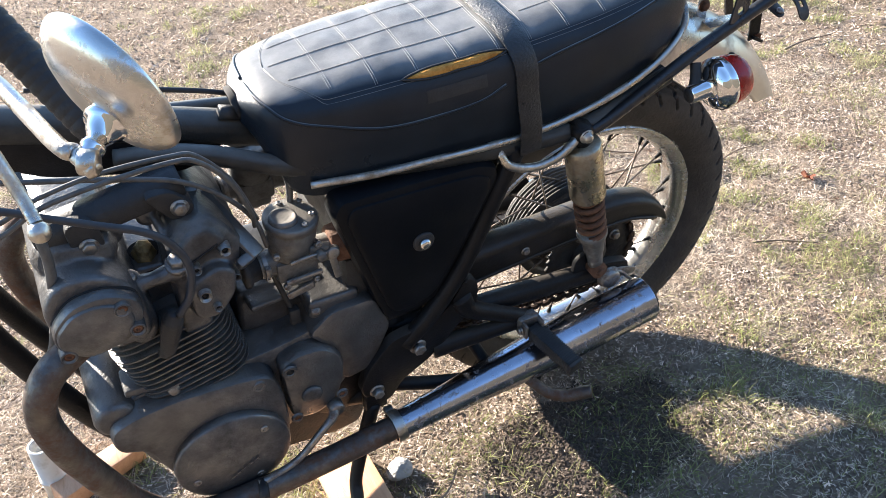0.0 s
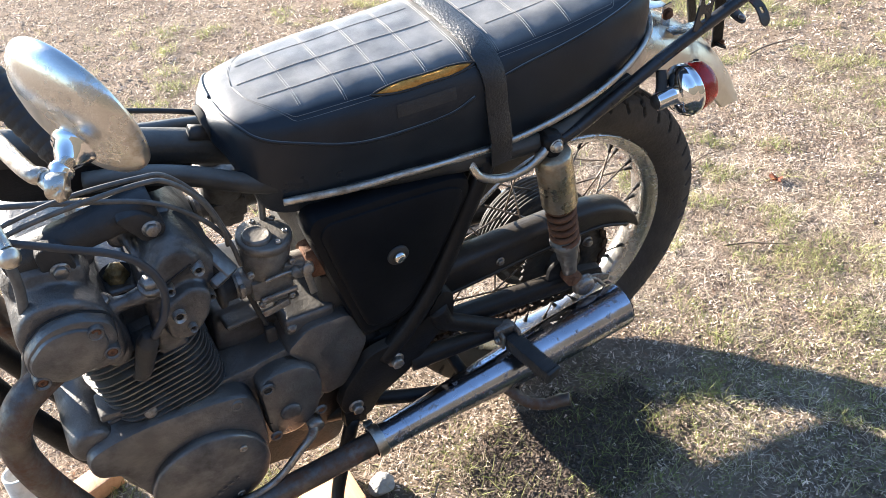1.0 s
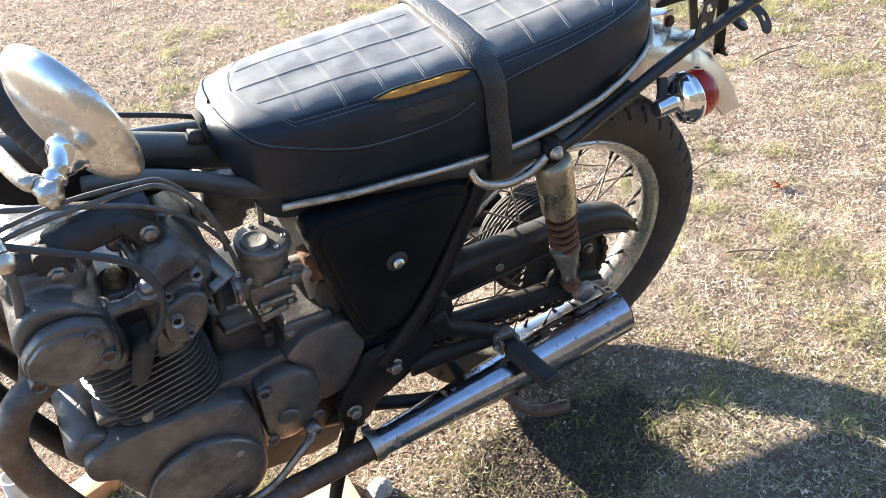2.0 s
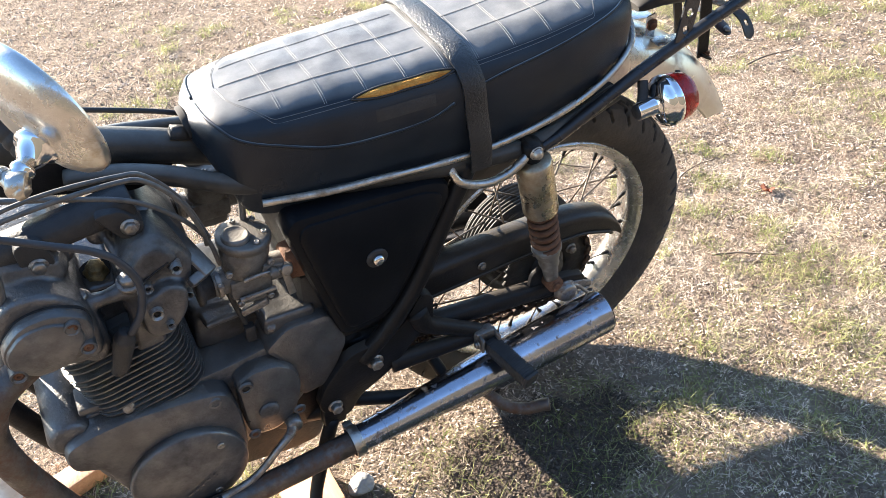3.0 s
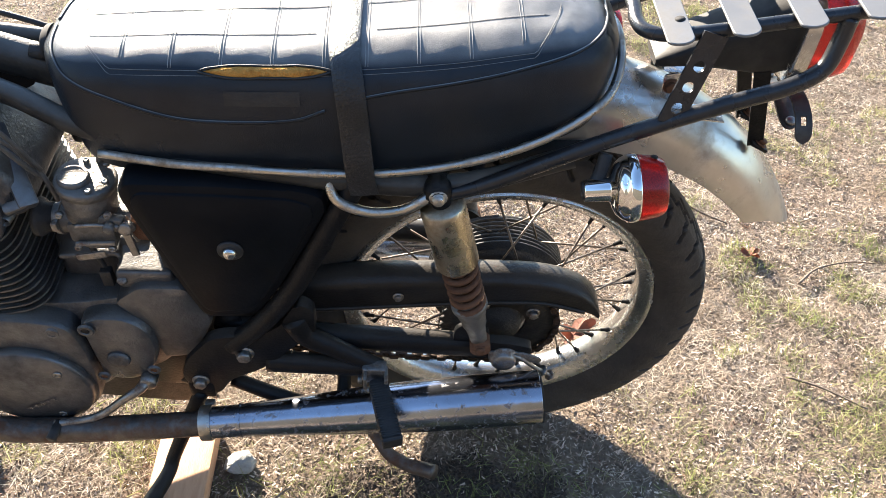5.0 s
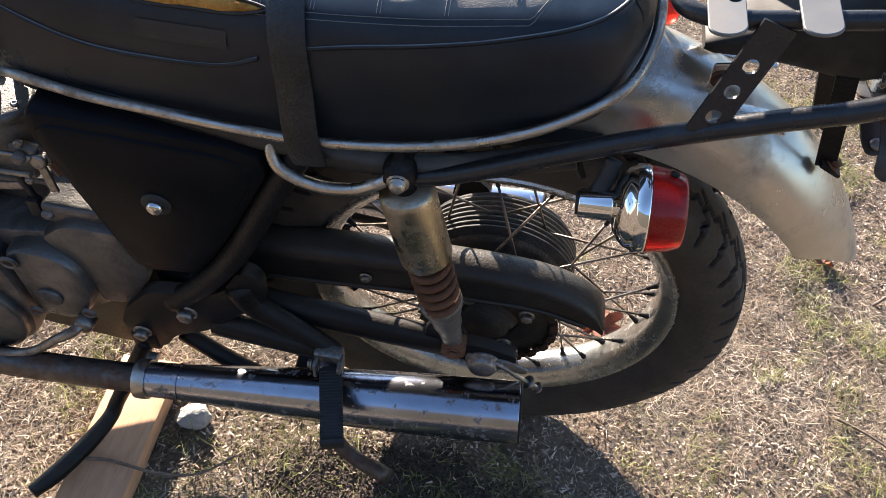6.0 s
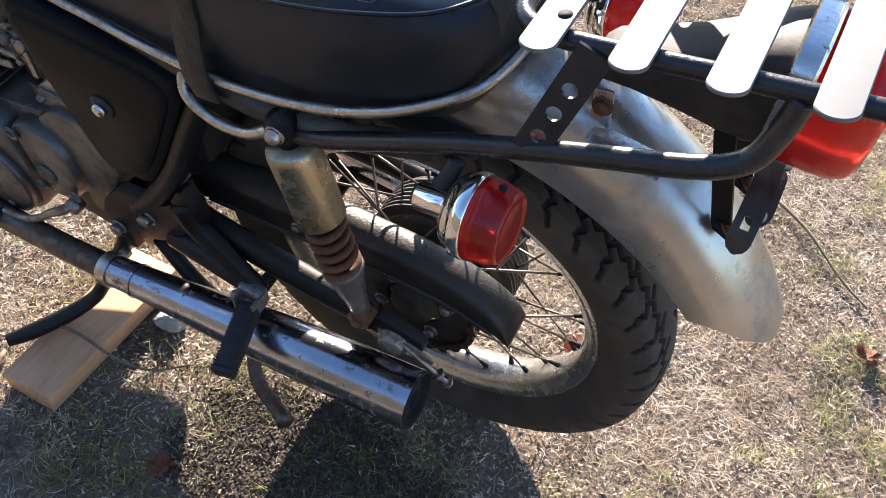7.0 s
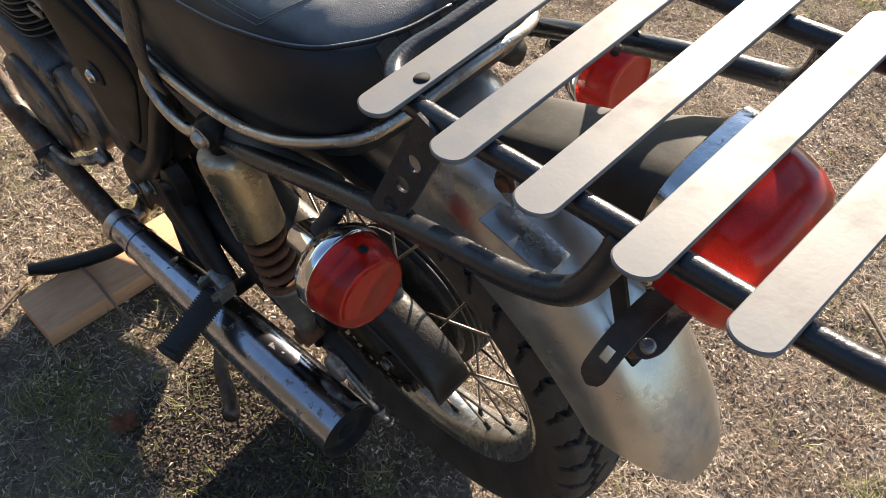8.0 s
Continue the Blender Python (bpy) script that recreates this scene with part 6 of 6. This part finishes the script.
    lathe(bm, [(-0.010, 0.0058), (-0.008, 0.0070), (0.009, 0.0070), (0.011, 0.0058)], joint, (0.4, -0.75, -0.35), 6)
    lathe(bm, [(-0.009, 0.0082), (-0.008, 0.0092), (0.003, 0.0092), (0.004, 0.0082)], joint, (-1, 0.4, 0.1), 18)
    part("mirror_clamp", bm, CHROME_DIRTY, mi, "worn chrome clamp nut")


handlebar()


# ---- small things on the ground ----
def board():
    bm = mesh()
    block(bm, (-0.509, -0.222, 0.0205), (0.092, 0.295, 0.037), 0.0015, (0, 0, 1.0))
    return tagged(part("wooden_board", bm, WOOD), "short offcut of pale pine board lying on the grass", "board")


board()
bm = mesh()
block(bm, (-0.905, 0.10, 0.03), (0.16, 0.05, 0.035), 0.003, (0, 4, 24))
tagged(part("wood_offcut", bm, WOOD), "orange wooden offcut lying under the engine", "board")


def pipe_stub():
    bm = mesh()
    lathe(bm, [(-0.04, 0.0215), (0.045, 0.0215), (0.046, 0.0235), (0.052, 0.0235), (0.053, 0.0215), (0.128, 0.0215), (0.131, 0.0205), (0.130, 0.0165), (0.05, 0.016)], (-0.980, 0.115, 0.0), (0.03, -0.03, 1), 32)
    return tagged(part("pipe", bm, PALE), "short white pipe standing in the grass", "pipe")


pipe_stub()


def stone():
    bm = mesh()
    bmesh.ops.create_icosphere(bm, subdivisions=4, radius=1.0)
    for v in bm.verts:
        f = 1 + 0.28 * noise.noise(v.co * 1.3) + 0.10 * noise.noise(v.co * 4)
        v.co = Vector((v.co.x * 0.027, v.co.y * 0.019, v.co.z * 0.017)) * f
        v.co = pose(-0.420, -0.148, 0.010, 0, 0, 25) @ v.co
    return tagged(part("stone", bm, STONE), "pale grey stone in the grass", "stone")


stone()


def twig(pts, r, label, side=()):
    bm = mesh()
    tube(bm, [(x, y, lift(x, y) + h) for x, y, h in pts], [r * (1 - 0.5 * i / (len(pts) - 1)) for i in range(len(pts))], 7, 5)
    for a in side:
        tube(bm, [(x, y, lift(x, y) + h) for x, y, h in a], r * 0.5, 5, 4)
    return tagged(part("twig", bm, TWIG), label, "twig", "twigs on the lawn")


twig([(-0.56, -0.27, 0.050), (-0.50, -0.262, 0.052), (-0.43, -0.26, 0.036), (-0.375, -0.245, 0.030), (-0.33, -0.20, 0.024)], 0.0031, "thin curved brown twig lying over a board")
twig([(0.40, 0.72, 0.012), (0.48, 0.66, 0.014), (0.56, 0.585, 0.012), (0.62, 0.54, 0.01)], 0.004, "straight grey twig on the dead grass")
twig([(0.60, 0.06, 0.012), (0.66, 0.03, 0.014), (0.73, -0.02, 0.01)], 0.003, "short brown twig on the dead grass")
twig([(0.72, 0.33, 0.012), (0.78, 0.38, 0.014), (0.86, 0.40, 0.012), (0.92, 0.40, 0.01)], 0.003, "short brown twig on the dead grass")
twig([(1.45, 0.82, 0.012), (1.56, 0.84, 0.016), (1.68, 0.83, 0.012)], 0.004, "straight grey twig on the dead grass")
twig([(-0.60, -0.33, 0.01), (-0.57, -0.40, 0.012), (-0.55, -0.45, 0.01)], 0.0035, "short dark twig beside a board")


def dry_leaf(x, y, size, turn, label):
    bm = mesh()
    lobes = 9
    rim = []
    for k in range(36):
        a = k * math.tau / 36
        r = size * (0.62 + 0.38 * abs(math.sin(a * lobes / 2)) ** 0.7) * (1 + 0.25 * math.cos(a))
        rim.append(bm.verts.new((r * math.cos(a), 0.72 * r * math.sin(a), 0.012 + 0.25 * size * math.sin(3 * a) + 0.2 * size)))
    c = bm.verts.new((0, 0, 0.010))
    for k in range(36):
        bm.faces.new((c, rim[k], rim[(k + 1) % 36]))
    bmesh.ops.solidify(bm, geom=bm.faces[:], thickness=0.0006)
    bmesh.ops.transform(bm, matrix=pose(x, y, lift(x, y), 8, 6, turn), verts=bm.verts)
    return tagged(part("dry_leaf", bm, LEAF), label, "leaf", "dry leaves on the lawn")


dry_leaf(0.195, 0.165, 0.045, 20, "curled russet oak leaf lying behind the wheel")
dry_leaf(0.64, 0.42, 0.028, 120, "small russet leaf on the dead grass")
dry_leaf(0.92, 0.20, 0.024, 60, "small russet leaf on the dead grass")
dry_leaf(-0.26, -0.36, 0.026, 200, "small pale leaf in the shaded grass")


# ---- grass, straw and litter ----
def scatter(name, count, material, label, category, length, width, rise, area, seed, keep=None, bend=0.25, segments=2):
    """Many small blades in one mesh: each a bent, tapered strip of its own length, turn and rise."""
    rng = np.random.default_rng(seed)
    x = rng.uniform(area[0], area[1], count)
    y = rng.uniform(area[2], area[3], count)
    if keep is not None:
        p = np.array([keep(a, b) for a, b in zip(x, y)])
        ok = rng.uniform(0, 1, count) < p
        x, y = x[ok], y[ok]
    n = len(x)
    L = rng.uniform(*length, n) * rng.uniform(0.6, 1.0, n)
    W = rng.uniform(*width, n)
    az = rng.uniform(0, math.tau, n)
    el = np.radians(rng.uniform(*rise, n))
    curl = rng.normal(0, bend, n)
    z0 = np.array([lift(a, b) for a, b in zip(x, y)]) + rng.uniform(0.0, 0.006, n)
    roll = rng.normal(0, 0.5, n)
    verts = np.zeros((n, (segments + 1) * 2, 3))
    px_, py_, pz_ = x.copy(), y.copy(), z0.copy()
    for s in range(segments + 1):
        t = s / segments
        w = W * (1.0 - 0.75 * t) * 0.5
        sx, sy, sz = -np.sin(az) * np.cos(roll), np.cos(az) * np.cos(roll), np.sin(roll)
        verts[:, 2 * s] = np.stack([px_ - sx * w, py_ - sy * w, pz_ - sz * w], 1)
        verts[:, 2 * s + 1] = np.stack([px_ + sx * w, py_ + sy * w, pz_ + sz * w], 1)
        step = L / segments
        px_, py_, pz_ = px_ + step * np.cos(el) * np.cos(az), py_ + step * np.cos(el) * np.sin(az), pz_ + step * np.sin(el)
        az = az + curl
        el = el - np.abs(curl) * 0.9
        pz_ = np.maximum(pz_, z0 - 0.001)
    m = (segments + 1) * 2
    base = np.arange(n)[:, None] * m
    quads = np.concatenate([base + np.array([2 * s, 2 * s + 1, 2 * s + 3, 2 * s + 2]) for s in range(segments)], 1).reshape(-1, 4)
    me = bpy.data.meshes.new(name)
    me.vertices.add(n * m)
    me.vertices.foreach_set("co", verts.ravel())
    me.loops.add(len(quads) * 4)
    me.loops.foreach_set("vertex_index", quads.ravel().astype(np.int32))
    me.polygons.add(len(quads))
    me.polygons.foreach_set("loop_start", np.arange(0, len(quads) * 4, 4, dtype=np.int32))
    me.update(calc_edges=True)
    me.validate()
    me.materials.append(material)
    return tagged(new(name, me), label, category, kind="stuff")


def fade(x, y, area, width):
    """One well inside an area, falling to nought in an uneven band along its border."""
    d = min(x - area[0], area[1] - x, y - area[2], area[3] - y) + 0.35 * noise.noise((x * 1.6, y * 1.6, 51.0))
    return min(1.0, max(0.0, d / width))


NEAR, LAWN, FAR = (-1.5, 1.7, -1.0, 1.8), (-1.7, 2.8, -1.1, 2.8), (-3.4, 4.4, -2.2, 4.8)


def green_there(x, y):
    v = 0.7 * noise.noise((x * 2.1 + 7, y * 2.1, 1.0)) + 1.1 * noise.noise((x * 9.0, y * 9.0, 3.0)) + 0.5 * noise.noise((x * 27.0, y * 27.0, 5.0))
    return min(1.0, max(0.0, (v - 0.36 + (0.20 if x > 0.55 else 0.0)) * 2.6)) * (1 - bare(x, y)) * fade(x, y, LAWN, 0.6)


def turf_there(x, y):
    v = noise.noise((x * 1.3 + 3, y * 1.3, 31.0)) + 0.7 * noise.noise((x * 5.0, y * 5.0, 33.0)) + 0.5 * noise.noise((x * 17.0, y * 17.0, 35.0))
    near = math.exp(-((x - 0.25) ** 2 + (y + 0.45) ** 2) / 0.22)
    return min(0.8, max(0.0, (v - 0.16 + 0.46 * near - 0.15 * thinned(x, y)) * 1.0)) * fade(x, y, NEAR, 0.5)


def bare(x, y):
    """How far a spot lies inside the oily bare patch under the muffler, from nought to one."""
    d = math.hypot((x + 0.09) / 0.19, (y + 0.25) / 0.115) + 0.5 * noise.noise((x * 14, y * 14, 2.0))
    return min(1.0, max(0.0, (1.25 - d) * 2.5))


def thinned(x, y):
    """Ground with a sparser cover beside the motorcycle, from nought to one."""
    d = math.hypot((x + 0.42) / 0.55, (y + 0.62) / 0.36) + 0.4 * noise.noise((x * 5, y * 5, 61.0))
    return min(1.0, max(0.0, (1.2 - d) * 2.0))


def thatch(x, y):
    """Clumps and gaps in the dead cover, at a hand's width and at a finger's width."""
    return 0.52 + 0.75 * noise.noise((x * 3.0, y * 3.0, 11.0)) + 0.75 * noise.noise((x * 10.0, y * 10.0, 13.0)) + 0.95 * noise.noise((x * 34.0, y * 34.0, 17.0))


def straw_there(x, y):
    return min(1.0, max(0.02, thatch(x, y))) * (1 - 0.9 * bare(x, y)) * (1 - 0.65 * thinned(x, y)) * fade(x, y, NEAR, 0.35)


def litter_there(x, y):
    return min(1.0, max(0.16, 1.10 - 0.45 * thatch(x, y) + 0.9 * noise.noise((x * 5, y * 5, 20.0)))) * (1 - 0.75 * bare(x, y)) * (1 - 0.3 * thinned(x, y)) * fade(x, y, NEAR, 0.35)


def outer(x, y):
    return fade(x, y, FAR, 1.2) * (1 - fade(x, y, NEAR, 0.35))


def far_straw_there(x, y):
    return outer(x, y) * min(1.0, max(0.10, thatch(x, y)))


def far_litter_there(x, y):
    return outer(x, y) * min(1.0, max(0.15, 1.15 - 0.6 * thatch(x, y)))


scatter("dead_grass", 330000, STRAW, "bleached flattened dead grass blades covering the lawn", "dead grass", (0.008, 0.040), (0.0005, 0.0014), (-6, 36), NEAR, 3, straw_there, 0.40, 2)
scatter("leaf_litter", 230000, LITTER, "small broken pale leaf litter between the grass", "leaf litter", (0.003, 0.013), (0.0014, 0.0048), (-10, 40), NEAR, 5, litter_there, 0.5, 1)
scatter("far_dead_grass", 150000, STRAW, "bleached dead grass further off on the lawn", "dead grass", (0.012, 0.044), (0.0018, 0.0042), (-4, 40), FAR, 4, far_straw_there, 0.5, 1)
scatter("far_leaf_litter", 230000, LITTER, "broken pale leaf litter further off on the lawn", "leaf litter", (0.006, 0.022), (0.003, 0.009), (-14, 50), FAR, 7, far_litter_there, 0.6, 1)
scatter("green_grass", 420000, GREEN, "scattered tufts of short young green grass", "grass", (0.016, 0.050), (0.0009, 0.0021), (15, 75), LAWN, 6, green_there, 0.4, 2)
scatter("short_turf", 190000, GREEN, "thin olive turf growing through the dead grass", "grass", (0.014, 0.046), (0.0008, 0.0018), (10, 70), NEAR, 9, turf_there, 0.45, 2)
CRUMB = surface("oil-soaked dark soil", (0.05, 0.037, 0.028), (0.10, 0.075, 0.056), 120, (0.85, 1.0), 0, 0, 150, (0.085, 0.063, 0.045), 30, 0.5, 0.7, 0.95, island=0.5)
scatter("soil_crumbs", 60000, CRUMB, "dark oil-soaked soil crumbs under the muffler", "soil", (0.002, 0.009), (0.002, 0.006), (-10, 35), (-0.40, 0.22, -0.44, -0.06), 8, bare, 0.5, 1)
